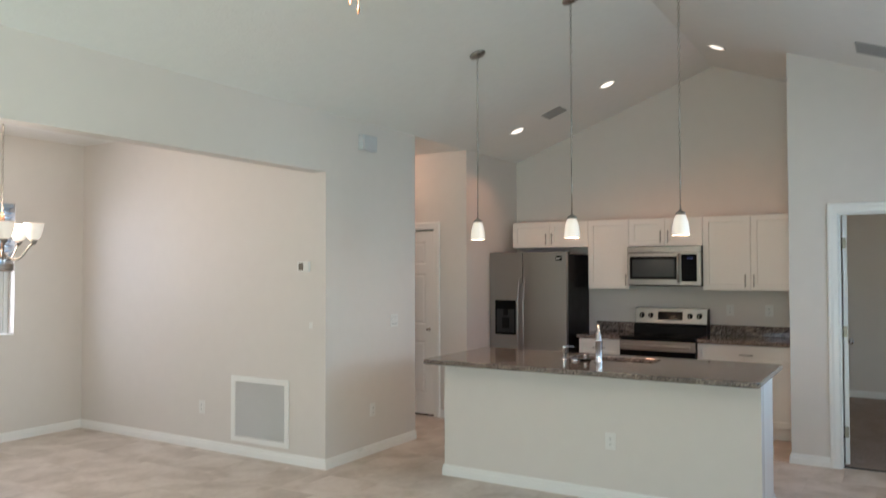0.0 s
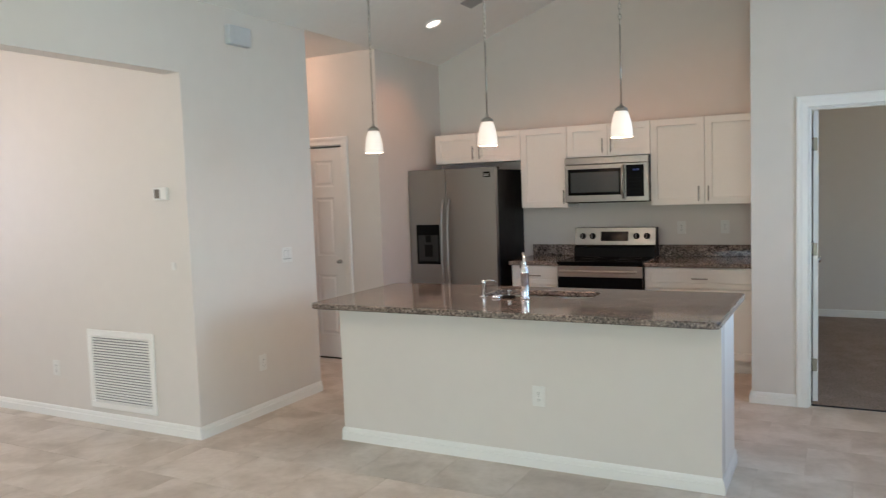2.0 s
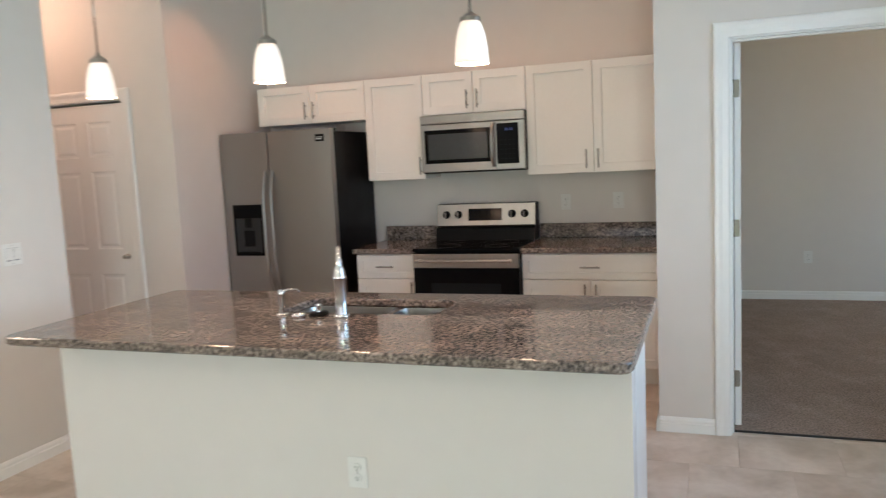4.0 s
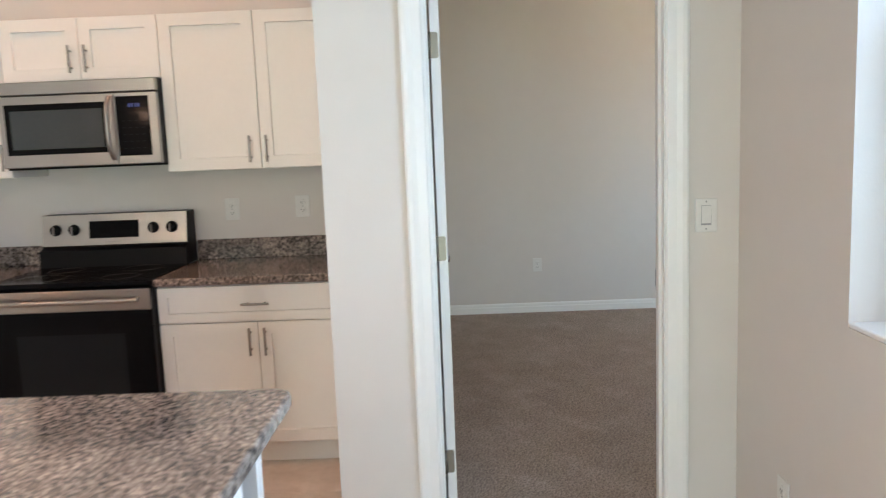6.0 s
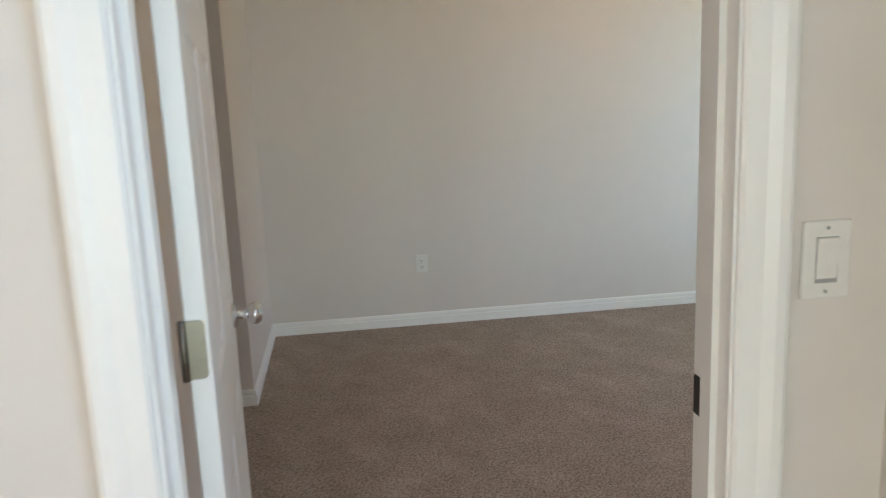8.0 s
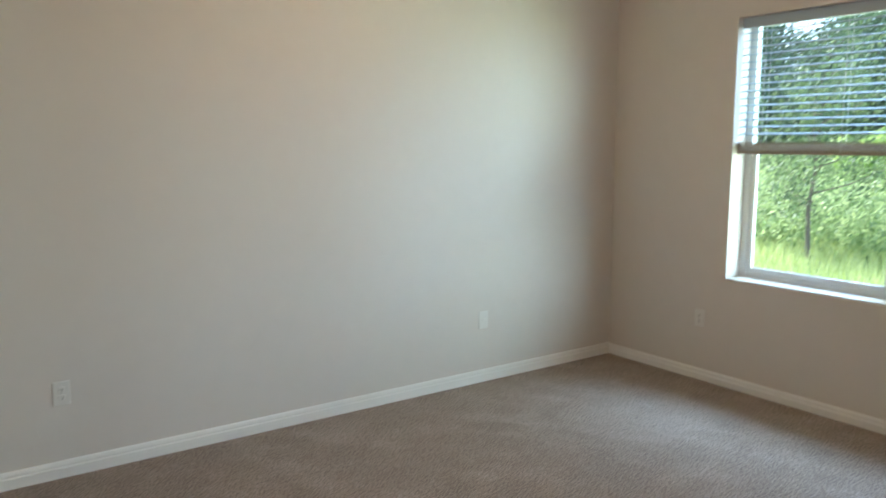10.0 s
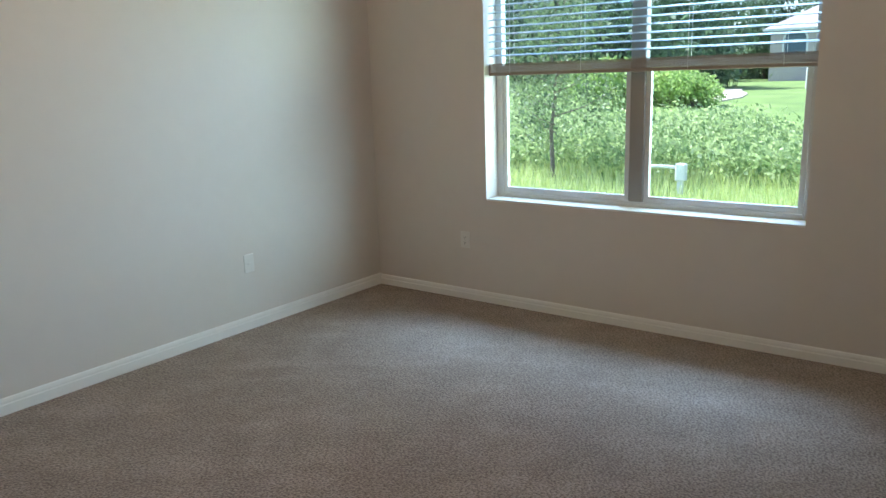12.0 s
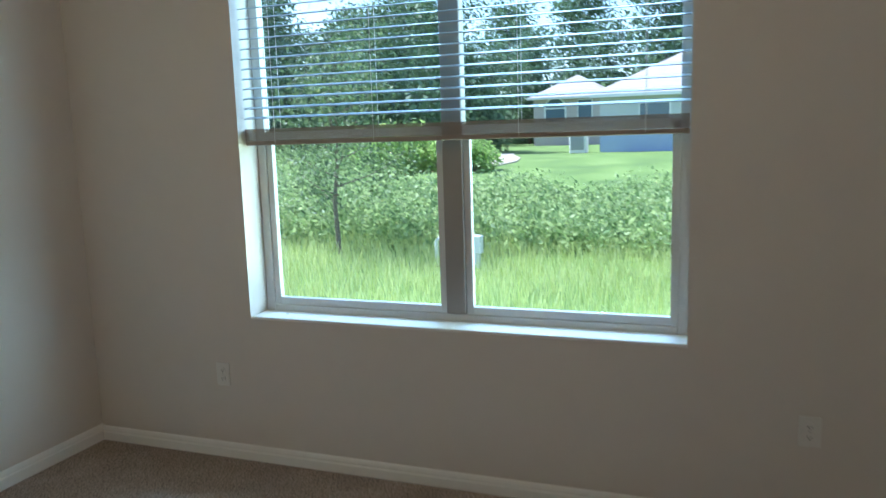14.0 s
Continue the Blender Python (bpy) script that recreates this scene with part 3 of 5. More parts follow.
DOOR_W, DOOR_H, DOOR_T = 0.790, 2.03, 0.034
door = thing("door_1", (O0 + 0.017, YD + TD + 0.026, 0.014), "white six-panel bedroom door standing open into the bedroom", "door")
door["kind"] = "structure"
leaf = part("leaf", panel_slab(0.0, DOOR_W, -DOOR_T, 0.0, 0.0, DOOR_H, six_panels(DOOR_W, DOOR_H), SIX, back=True), DOORW, door)
door.rotation_euler = (0, 0, radians(95.5))
for z in (0.26, 1.075, 1.80):
    bm = prism(bmesh.new(), [(-DOOR_T + 0.006 + 0.008 * (1 - math.cos(a)), z + sg * (0.037 + 0.008 * math.sin(a))) for sg, angles in ((1, (90, 60, 30, 0)), (-1, (0, 30, 60, 90)))
                              for a in map(radians, angles)] + [(0.0, z - 0.045), (0.0, z + 0.045)], "x", -0.0022, 0.0002)
    h = part("hinge", bm, HINGE, door, "satin nickel butt hinge")
    part("knuckle", lathe(bmesh.new(), [(0.0, -0.047), (0.0055, -0.046), (0.0055, 0.046), (0.0, 0.047)], 12, (-0.004, 0.004, z)), HINGE, h, smooth=True)
    bm = bmesh.new()
    for dz, dy in ((-0.03, -0.012), (-0.012, -0.022), (0.012, -0.022), (0.03, -0.012)):
        lathe(bm, [(0.0035, 0), (0.0035, 0.0008), (0.0, 0.0012)], 10, (-0.0022, dy, z + dz), Matrix.Rotation(radians(-90), 4, "Y"))
    part("screws", bm, HINGE, h)
k1 = part("knob", lathe(bmesh.new(), KNOB, 28, (DOOR_W - 0.06, -DOOR_T, 0.935), Matrix.Rotation(radians(90), 4, "X")), CHROME, door, "polished round door knob", smooth=True)
k2 = part("knob", lathe(bmesh.new(), KNOB, 28, (DOOR_W - 0.06, 0.0, 0.935), Matrix.Rotation(radians(-90), 4, "X")), CHROME, door, "polished round door knob", smooth=True)
part("latch_plate", bx(DOOR_W - 0.0003, DOOR_W + 0.0015, -DOOR_T + 0.006, -0.006, 0.905, 0.965, r=0.0007), NICKEL, door)

# hall closet door
P0, P1 = -4.62, -3.86
fr2 = solid("trim_hall_door", jamb(bmesh.new(), P0, P1, 2.04, HY1 - 0.003, HY1 + T), TRIM, "white painted door frame with moulded casing", "door frame")
part("casing", casing(bmesh.new(), P0 - 0.005, P1 + 0.005, 2.045, HY1 - 0.003, -1), TRIM, fr2)
hd = thing("door_2", (P0 + 0.003, HY1 + 0.012, 0.018), "white six-panel hall closet door, closed", "door")
hd["kind"] = "structure"
part("leaf", panel_slab(0.0, P1 - P0 - 0.006, 0.0, 0.035, 0.0, 2.008, six_panels(P1 - P0 - 0.006, 2.008), SIX), DOORW, hd)
part("knob", lathe(bmesh.new(), [(r * 0.62, z * 0.7) for r, z in KNOB], 24, (0.69, 0.0, 0.93), Matrix.Rotation(radians(90), 4, "X")), NICKEL, hd, "small satin knob", smooth=True)
# Black strip that paints the shade of the gap under the leaf.
part("door_sweep", bx(0.002, P1 - P0 - 0.008, 0.002, 0.03, -0.016, 0.004), DARK, hd, "dark strip standing in for shade in the gap under the door")
part("backing", bx(-0.02, P1 - P0 + 0.014, 0.06, 0.09, -0.016, 2.02), DARK, hd)

# ---------------------------------------------------------------- windows


def window_unit(name, x, y0, y1, z0, z1, label, fx, split=True, rail=None, grilles=False, deep=0.05):
    """A vinyl window in a wall in the y direction; fx is the inner face of its frame and deep its depth outwards."""
    w = thing(name, (0, 0, 0), label, "window")
    w["kind"] = "structure"
    s = 1 if deep > 0 else -1
    xa, xb = sorted((fx, fx + deep))
    f = 0.045
    bm = bx(xa, xb, y0, y0 + f, z0, z1, r=0.003)
    box(bm, xa, xb, y1 - f, y1, z0, z1, r=0.003)
    box(bm, xa, xb, y0 + f, y1 - f, z0, z0 + f, r=0.003)
    box(bm, xa, xb, y0 + f, y1 - f, z1 - f, z1, r=0.003)
    part("window_frame", bm, VINYL, w)
    bays = [(y0 + f, y1 - f)]
    if split:
        c = (y0 + y1) / 2
        part("mullion", bx(xa - 0.006, xb + 0.006, c - 0.046, c + 0.046, z0 + f, z1 - f, r=0.004), MULLION, w, "wide centre mullion in a backlit shade colour")
        bays = [(y0 + f, c - 0.046), (c + 0.046, y1 - f)]
    rail = rail or (z0 + z1) / 2
    for a, b in bays:
        bm = bx(xa + 0.004, xb - 0.012, a, a + 0.03, z0 + f, rail, r=0.002)
        box(bm, xa + 0.008, xb - 0.012, b - 0.03, b, z0 + f, rail, r=0.002)
        box(bm, xa + 0.008, xb - 0.012, a + 0.03, b - 0.03, z0 + f, z0 + f + 0.034, r=0.002)
        box(bm, xa + 0.004, xb - 0.008, a, b, rail - 0.018, rail + 0.022, r=0.002)
        sash = part("sash", bm, VINYL, w)
        mid = (xa + xb) / 2
        p = part("pane", bx(mid - 0.003, mid + 0.003, a + 0.03, b - 0.03, z0 + f + 0.034, rail - 0.018), GLASS, sash)
        p.visible_shadow = False
        p = part("pane", bx(mid + 0.008, mid + 0.014, a, b, rail + 0.022, z1 - f), GLASS, w)
        p.visible_shadow = False
        if grilles:
            bm = bmesh.new()
            c = (a + b) / 2
            box(bm, mid - 0.001 - 0.006, mid - 0.004, c - 0.008, c + 0.008, z0 + f + 0.034, z1 - f)
            for zz in ((z0 + f + rail) / 2, (rail + z1 - f) / 2):
                box(bm, mid - 0.007, mid - 0.004, a + 0.03, b - 0.03, zz - 0.008, zz + 0.008)
            part("grille", bm, VINYL, w)
    return w


def blinds(name, x, y0, y1, ztop, zbot, label, pitch=0.0445, tilt=12, stack=12):
    """Raised venetian blinds inside a reveal: head rail, hanging slats, a stack of slats on the bottom rail, cords and wand."""
    b = thing(name, (x, (y0 + y1) / 2, ztop), label, "blinds")
    h = (y1 - y0) / 2 - 0.008
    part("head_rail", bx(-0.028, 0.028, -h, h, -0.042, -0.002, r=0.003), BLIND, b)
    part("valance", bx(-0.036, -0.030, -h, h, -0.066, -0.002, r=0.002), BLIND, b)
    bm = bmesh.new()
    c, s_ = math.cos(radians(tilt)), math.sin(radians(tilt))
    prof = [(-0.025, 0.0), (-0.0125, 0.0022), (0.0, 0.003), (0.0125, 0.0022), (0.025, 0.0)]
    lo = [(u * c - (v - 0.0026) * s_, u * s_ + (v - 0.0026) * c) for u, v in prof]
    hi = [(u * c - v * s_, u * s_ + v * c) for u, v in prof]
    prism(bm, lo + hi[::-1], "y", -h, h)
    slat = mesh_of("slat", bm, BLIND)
    z = -0.09
    bottom = zbot - ztop
    top_of_stack = bottom + 0.022 + stack * 0.0045
    while z > top_of_stack + 0.02:
        o = new("slat", slat)
        o.parent, o.location = b, (0, 0, z)
        z -= pitch
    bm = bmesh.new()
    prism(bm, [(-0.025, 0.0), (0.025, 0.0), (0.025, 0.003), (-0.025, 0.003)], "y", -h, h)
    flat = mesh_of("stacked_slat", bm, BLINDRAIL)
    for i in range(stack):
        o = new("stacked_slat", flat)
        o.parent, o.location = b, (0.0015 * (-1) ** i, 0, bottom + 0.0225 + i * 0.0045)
    part("bottom_rail", bx(-0.026, 0.026, -h, h, bottom, bottom + 0.021, r=0.003), BLINDRAIL, b, "bottom rail in a backlit shade colour")
    for yy in (-h + 0.16, -h * 0.33, h * 0.33, h - 0.16):
        bm = tube(bmesh.new(), [(-0.027, yy, -0.04), (-0.027, yy, bottom + 0.01)], 0.0011, 6)
        tube(bm, [(0.027, yy, -0.04), (0.027, yy, bottom + 0.01)], 0.0011, 6)
        part("cord", bm, CORD, b)
    return b


window_unit("window_1", BX1, W_Y0, W_Y1, W_Z0, W_Z1, "white vinyl twin window with a wide mullion, half covered by blinds", BX1 + 0.145, True, 1.57)
solid("sill_bedroom", bx(BX1 + 0.001, BX1 + 0.145, W_Y0 + 0.001, W_Y1 - 0.001, W_Z0, W_Z0 + 0.014, r=0.003), TRIM, "white window sill in the bedroom reveal", "window sill")
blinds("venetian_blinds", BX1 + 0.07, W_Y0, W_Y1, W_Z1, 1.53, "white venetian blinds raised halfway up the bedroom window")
window_unit("window_2", DX, 3.36, 4.29, 0.992, 2.234, "white vinyl dining window with grilles and raised blinds", DX - 0.10, False, None, True, -0.05)
solid("sill_dining", bx(DX - 0.10, DX + 0.012, 3.361, 4.289, 0.992, 1.006, r=0.003), TRIM, "white window sill in the dining reveal", "window sill")
blinds("venetian_blinds", DX - 0.045, 3.36, 4.29, 2.234, 1.59, "white venetian blinds raised halfway up the dining window")
window_unit("window_3", XR, 4.87, 6.394, 0.965, 2.38, "white vinyl window facing the patio", XR + 0.145, True)
solid("sill_great_room", bx(XR + 0.001, XR + 0.145, 4.871, 6.393, 0.965, 0.979, r=0.003), TRIM, "white window sill in the great room reveal", "window sill")

# ---------------------------------------------------------------- kitchen
SHAKER = [(0.0, 0.0), (0.002, 0.012)]


def bar_pull(parent, x, z, length, upright=True, y=0.0, r=0.0058):
    """A bar handle on two posts, standing out towards -y."""
    h = length / 2
    bm = bmesh.new()
    ends = [(x, y - 0.030, z - h), (x, y - 0.030, z + h)] if upright else [(x - h, y - 0.030, z), (x + h, y - 0.030, z)]
    tube(bm, ends, r, 12)
    for s in (-0.62, 0.62):
        p = (x, y, z + h * s) if upright else (x + h * s, y, z)
        tube(bm, [(p[0], y + 0.001, p[2]), (p[0], y - 0.030, p[2])], r * 0.85, 10)
    return auto_smooth(part("handle", bm, NICKEL, parent, "satin nickel bar pull"))


def cab_door(parent, x0, x1, z0, z1, y, pull=None, rail=0.057):
    g = 0.0018
    d = part("door", panel_slab(x0 + g, x1 - g, y, y + 0.019, z0 + g, z1 - g, [(x0 + g + rail, x1 - g - rail, z0 + g + rail, z1 - g - rail)], SHAKER), CABW, parent)
    if pull:
        bar_pull(d, pull[0], pull[1], 0.128, True, y)
    return d


def wall_cabinet(x0, x1, z0, z1, doors, pulls, label):
    """Local origin: front left corner at floor level of the carcass's door plane."""
    yf = 8.20
    c = thing("wall_cabinet", (x0, yf, z0), label, "cabinet", "white wall cabinets")
    w, h = x1 - x0, z1 - z0
    part("body", bx(0.001, w - 0.001, 0.020, YK - yf - 0.002, 0.0, h, r=0.001), CABW, c)
    n = len(doors) - 1
    for i in range(n):
        cab_door(c, doors[i] - x0, doors[i + 1] - x0, 0.0, h, 0.0, (pulls[i][0] - x0, pulls[i][1] - z0))
    return c


UT = 2.136
wall_cabinet(-3.34, -2.424, 1.846, UT, [-3.34, -2.882, -2.424], [(-2.918, 1.942), (-2.846, 1.942)], "white shaker wall cabinet over the refrigerator")
wall_cabinet(-2.424, -1.966, 1.390, UT, [-2.424, -1.966], [(-1.996, 1.488)], "tall white shaker wall cabinet with one door")
wall_cabinet(-1.966, -1.204, 1.842, UT, [-1.966, -1.585, -1.204], [(-1.625, 1.940), (-1.549, 1.940)], "white shaker wall cabinet over the microwave")
wall_cabinet(-1.204, -0.292, 1.390, UT, [-1.204, -0.748, -0.292], [(-0.796, 1.485), (-0.716, 1.485)], "tall white shaker wall cabinet with two doors")
solid("cabinet_filler", bx(-0.291, XS - 0.001, 8.215, 8.235, 1.39, UT), CABW, "white filler strip between cabinet and wall", "trim")


def base_cabinet(x0, x1, doors, pulls, label):
    yf = 7.91
    c = thing("base_cabinet", (x0, yf, 0), label, "cabinet", "white base cabinets")
    w = x1 - x0
    part("body", bx(0.001, w - 0.001, 0.020, YK - yf - 0.002, 0.115, 0.876, r=0.001), CABW, c)
    part("toe_kick", bx(0.0, w, 0.075, 0.09, 0.0, 0.115), CABW, c)
    g = 0.0018
    d = part("drawer_front", panel_slab(g, w - g, 0.0, 0.019, 0.700 + g, 0.868, [(g + 0.045, w - g - 0.045, 0.745, 0.823)], SHAKER), CABW, c)
    bar_pull(d, w / 2, 0.785, 0.128, False, 0.0)
    for i in range(len(doors) - 1):
        cab_door(c, doors[i] - x0, doors[i + 1] - x0, 0.118, 0.698, 0.0, (pulls[i][0] - x0, pulls[i][1]))
    return c


base_cabinet(-2.424, -1.966, [-2.424, -1.966], [(-1.998, 0.615)], "white shaker base cabinet with one drawer and one door")
base_cabinet(-1.202, -0.292, [-1.202, -0.747, -0.292], [(-0.782, 0.610), (-0.712, 0.610)], "white shaker base cabinet with a wide drawer and two doors")


def outline(x0, x1, y0, y1, r, seg=6, flip=False):
    pts = []
    for cx, cy, a0 in ((x1 - r, y1 - r, 0), (x0 + r, y1 - r, 90), (x0 + r, y0 + r, 180), (x1 - r, y0 + r, 270)):
        for k in range(seg + 1):
            a = radians(a0 + 90 * k / seg)
            pts.append((cx + r * math.cos(a), cy + r * math.sin(a)))
    return pts[::-1] if flip else pts


def slab_with_holes(outer, holes, z0, z1, ease=0.006):
    """A worktop: rings eased at the top and bottom edge, flat faces filled round the holes."""
    bm = bmesh.new()

    def ring(pts, z, grow):
        n = len(pts)
        out = []
        for i, p in enumerate(pts):
            a, b = Vector(pts[i - 1]), Vector(pts[(i + 1) % n])
            t = (b - a).normalized()
            out.append(bm.verts.new((p[0] - t.y * grow, p[1] + t.x * grow, z)))
        return out
    tops, bots = [], []
    for pts in [outer, *holes]:
        rs = [ring(pts, z1, ease), ring(pts, z1 - ease * 0.35, ease * 0.3), ring(pts, z1 - ease, 0), ring(pts, z0 + ease, 0), ring(pts, z0, ease)]
        for a, b in zip(rs, rs[1:]):
            for i in range(len(pts)):
                j = (i + 1) % len(pts)
                bm.faces.new((a[i], b[i], b[j], a[j]))
        tops.append(rs[0])
        bots.append(rs[-1])
    for loops in (tops, bots):
        es = []
        for lp in loops:
            for i in range(len(lp)):
                es.append(bm.edges.get((lp[i], lp[(i + 1) % len(lp)])))
        bmesh.ops.triangle_fill(bm, use_beauty=True, use_dissolve=False, edges=es)
    bmesh.ops.recalc_face_normals(bm, faces=bm.faces[:])
    return bm


for x0, x1 in ((-2.44, -1.966), (-1.202, XS - 0.002)):
    top = thing("countertop", (0, 0, 0.878), "polished speckled grey-brown granite countertop with a short backsplash", "countertop", "kitchen counters")
    part("slab", slab_with_holes([(x1, YK - 0.002), (x0, YK - 0.002), (x0, 7.882), (x1, 7.882)], [], 0.0, 0.036, 0.004), GRANITE, top)
    part("backsplash", bx(x0, x1, YK - 0.024, YK - 0.002, 0.0365, 0.142, r=0.002), GRANITE, top)

# refrigerator
F0, F1, FY = -3.432, -2.522, 7.80
fridge = thing("refrigerator", ((F0 + F1) / 2, 8.1, 0), "stainless side-by-side refrigerator with black sides and a dispenser", "refrigerator")
cx = (F0 + F1) / 2


def lx(x):
    return x - cx


part("case", bx(lx(F0) + 0.004, lx(F1) - 0.004, FY + 0.075 - 8.1, YK - 0.03 - 8.1, 0.03, 1.765, r=0.006), BLACKP, fridge, "black textured cabinet")
part("base_grille", bx(lx(F0) + 0.02, lx(F1) - 0.02, FY + 0.05 - 8.1, FY + 0.10 - 8.1, 0.0, 0.075), DARK, fridge)
SPL = -3.032
fd = {}
for nm, a, b in (("freezer_door", F0, SPL - 0.004), ("fridge_door", SPL + 0.004, F1)):
    bm = bmesh.new()
    n = 10
    pts = []
    for i in range(n + 1):
        u = i / n
        pts.append((lx(a) + (b - a) * u, FY - 8.1 + 0.003 * (2 * u - 1) ** 4))
    pts += [(lx(b), FY - 8.1 + 0.062), (lx(a), FY - 8.1 + 0.062)]
    prism(bm, pts, "z", 0.085, 1.785)
    fd[nm] = auto_smooth(part(nm, bm, STEEL, fridge), 12)
for hx in (lx(F0) + 0.01, lx(F1) - 0.12):
    part("hinge_cover", bx(hx, hx + 0.11, FY - 8.1 + 0.064, FY - 8.1 + 0.14, 1.766, 1.79, r=0.006), BLACKP, fridge)
for dn, x in (("freezer_door", SPL - 0.032), ("fridge_door", SPL + 0.032)):
    pts = []
    for i in range(15):
        u = i / 14
        bow = 1 - (2 * u - 1) ** 4
        pts.append((lx(x), FY - 8.1 - 0.004 - 0.055 * bow, 0.62 + 0.88 * u))
    auto_smooth(part("handle", tube(bmesh.new(), pts, 0.0105, 12), STEEL, fd[dn], "long bowed steel handle"))
# dispenser
D0, D1, DZ0, DZ1 = lx(-3.365), lx(-3.112), 0.882, 1.262
yy = FY - 8.1
bm = bmesh.new()
box(bm, D0, D1, yy - 0.003, yy + 0.004, DZ1 - 0.10, DZ1, r=0.0015)
box(bm, D0, D0 + 0.018, yy - 0.003, yy + 0.004, DZ0, DZ1 - 0.10, r=0.0015)
box(bm, D1 - 0.018, D1, yy - 0.003, yy + 0.004, DZ0, DZ1 - 0.10, r=0.0015)
box(bm, D0 + 0.018, D1 - 0.018, yy - 0.003, yy + 0.004, DZ0, DZ0 + 0.02, r=0.0015)
disp = part("dispenser", bm, BLACKG, fd["freezer_door"], "black water and ice dispenser")
part("recess", bx(D0 + 0.018, D1 - 0.018, yy - 0.0005, yy + 0.003, DZ0 + 0.02, DZ1 - 0.10), DARK, fd["freezer_door"])
bm = bx(D0 + 0.10, D0 + 0.16, yy - 0.012, yy, DZ1 - 0.17, DZ1 - 0.10, r=0.004)
box(bm, D0 + 0.085, D0 + 0.175, yy - 0.010, yy, DZ0 + 0.07, DZ1 - 0.19, r=0.004)
part("paddle", bm, BLACKP, fd["freezer_door"])
part("drip_tray", bx(D0 + 0.03, D1 - 0.03, yy - 0.014, yy, DZ0 + 0.02, DZ0 + 0.032, r=0.003), BLACKP, fd["freezer_door"])
bm = bx(lx(F1) - 0.115, lx(F1) - 0.045, yy - 0.0025, yy + 0.001, 1.695, 1.745, r=0.001)
part("badge", bm, BLACKG, fd["fridge_door"], "small dark badge")
bm = bx(lx(F1) - 0.108, lx(F1) - 0.052, yy - 0.0035, yy - 0.0022, 1.722, 1.726)
box(bm, lx(F1) - 0.108, lx(F1) - 0.062, yy - 0.0035, yy - 0.0022, 1.709, 1.715)
part("badge_bars", bm, PLASTIC, fd["fridge_door"])

# range
R0, R1, RY = -1.963, -1.205, 7.85
rng = thing("range", ((R0 + R1) / 2, RY, 0), "freestanding electric range in stainless steel and black glass", "range")
hw = (R1 - R0) / 2
part("body", bx(-hw, hw, 0.045, YK - 0.03 - RY, 0.02, 0.895, r=0.003), BLACKP, rng)
part("cooktop", bx(-hw - 0.001, hw + 0.001, -0.005, 0.53, 0.896, 0.920, r=0.006, seg=2), BLACKG, rng, "smooth black glass cooktop")
for bxp, byp, rr in ((-0.19, 0.14, 0.115), (0.19, 0.14, 0.085), (-0.19, 0.39, 0.085), (0.19, 0.39, 0.10)):
    part("burner_ring", lathe(bmesh.new(), [(rr, 0.9202), (rr, 0.9206), (rr - 0.003, 0.9206), (rr - 0.003, 0.9202)], 40, (bxp, byp, 0)), LCD, rng)
bm = prism(bmesh.new(), [(0.49, 0.915), (0.655, 0.915), (0.655, 1.185), (0.560, 1.185), (0.535, 1.02), (0.50, 1.005)], "x", -hw, hw)
bg = part("backguard", bm, BLACKP, rng, "black backguard behind the burners")
bm = prism(bmesh.new(), [(0.5355, 1.028), (0.5605, 1.184), (0.553, 1.184), (0.528, 1.028)], "x", -hw + 0.004, hw - 0.004)
cp = part("control_panel", bm, STEELH, rng, "stainless control panel")


def on_panel(z):
    return 0.528 + (z - 1.028) * 0.16 - 0.001


bm = prism(bmesh.new(), [(on_panel(1.062) - 0.002, 1.062), (on_panel(1.150) - 0.002, 1.150), (on_panel(1.150) + 0.003, 1.150), (on_panel(1.062) + 0.003, 1.062)], "x", -0.130, 0.127)
part("display", bm, BLACKG, rng, "black clock display")
kt = Matrix.Rotation(radians(81), 4, "X")
for kx in (-0.303, -0.208, 0.204, 0.299):
    kb = part("knob", lathe(bmesh.new(), [(0.0, 0.0), (0.028, 0.0), (0.029, 0.004), (0.024, 0.008), (0.022, 0.022), (0.018, 0.026), (0.0, 0.027)], 24, (kx, on_panel(1.108), 1.108), kt), BLACKP, rng, "black control knob", smooth=True)
    part("grip", box(bmesh.new(), kx - 0.004, kx + 0.004, on_panel(1.108) - 0.036, on_panel(1.108) - 0.020, 1.088, 1.128, r=0.002), STEELH, kb)
part("brand_bar", bx(-0.035, 0.035, on_panel(1.045) - 0.003, on_panel(1.045), 1.041, 1.047), GREYP, rng)
od = part("oven_door", bx(-hw + 0.002, hw - 0.002, 0.0, 0.045, 0.215, 0.888, r=0.004), BLACKG, rng, "black glass oven door")
part("door_band", bx(-hw + 0.002, hw - 0.002, -0.004, 0.02, 0.785, 0.882, r=0.003), STEELH, od, "stainless band across the door top")
part("window", bx(-hw + 0.13, hw - 0.13, -0.0012, 0.002, 0.34, 0.68), DARKGLASS, od)
bm = bmesh.new()
tube(bm, [(-hw + 0.04 + (2 * hw - 0.08) * i / 12, -0.048 - 0.008 * (1 - (i / 6 - 1) ** 2), 0.838) for i in range(13)], 0.0115, 14)
for sx in (-hw + 0.06, hw - 0.06):
    tube(bm, [(sx, -0.003, 0.838), (sx, -0.05, 0.838)], 0.010, 12)
auto_smooth(part("handle", bm, STEELH, od, "stainless oven door handle"))
part("storage_drawer", bx(-hw + 0.002, hw - 0.002, 0.004, 0.045, 0.055, 0.208, r=0.004), BLACKP, rng)
part("base", bx(-hw + 0.02, hw - 0.02, 0.06, 0.5, 0.0, 0.05), DARK, rng)

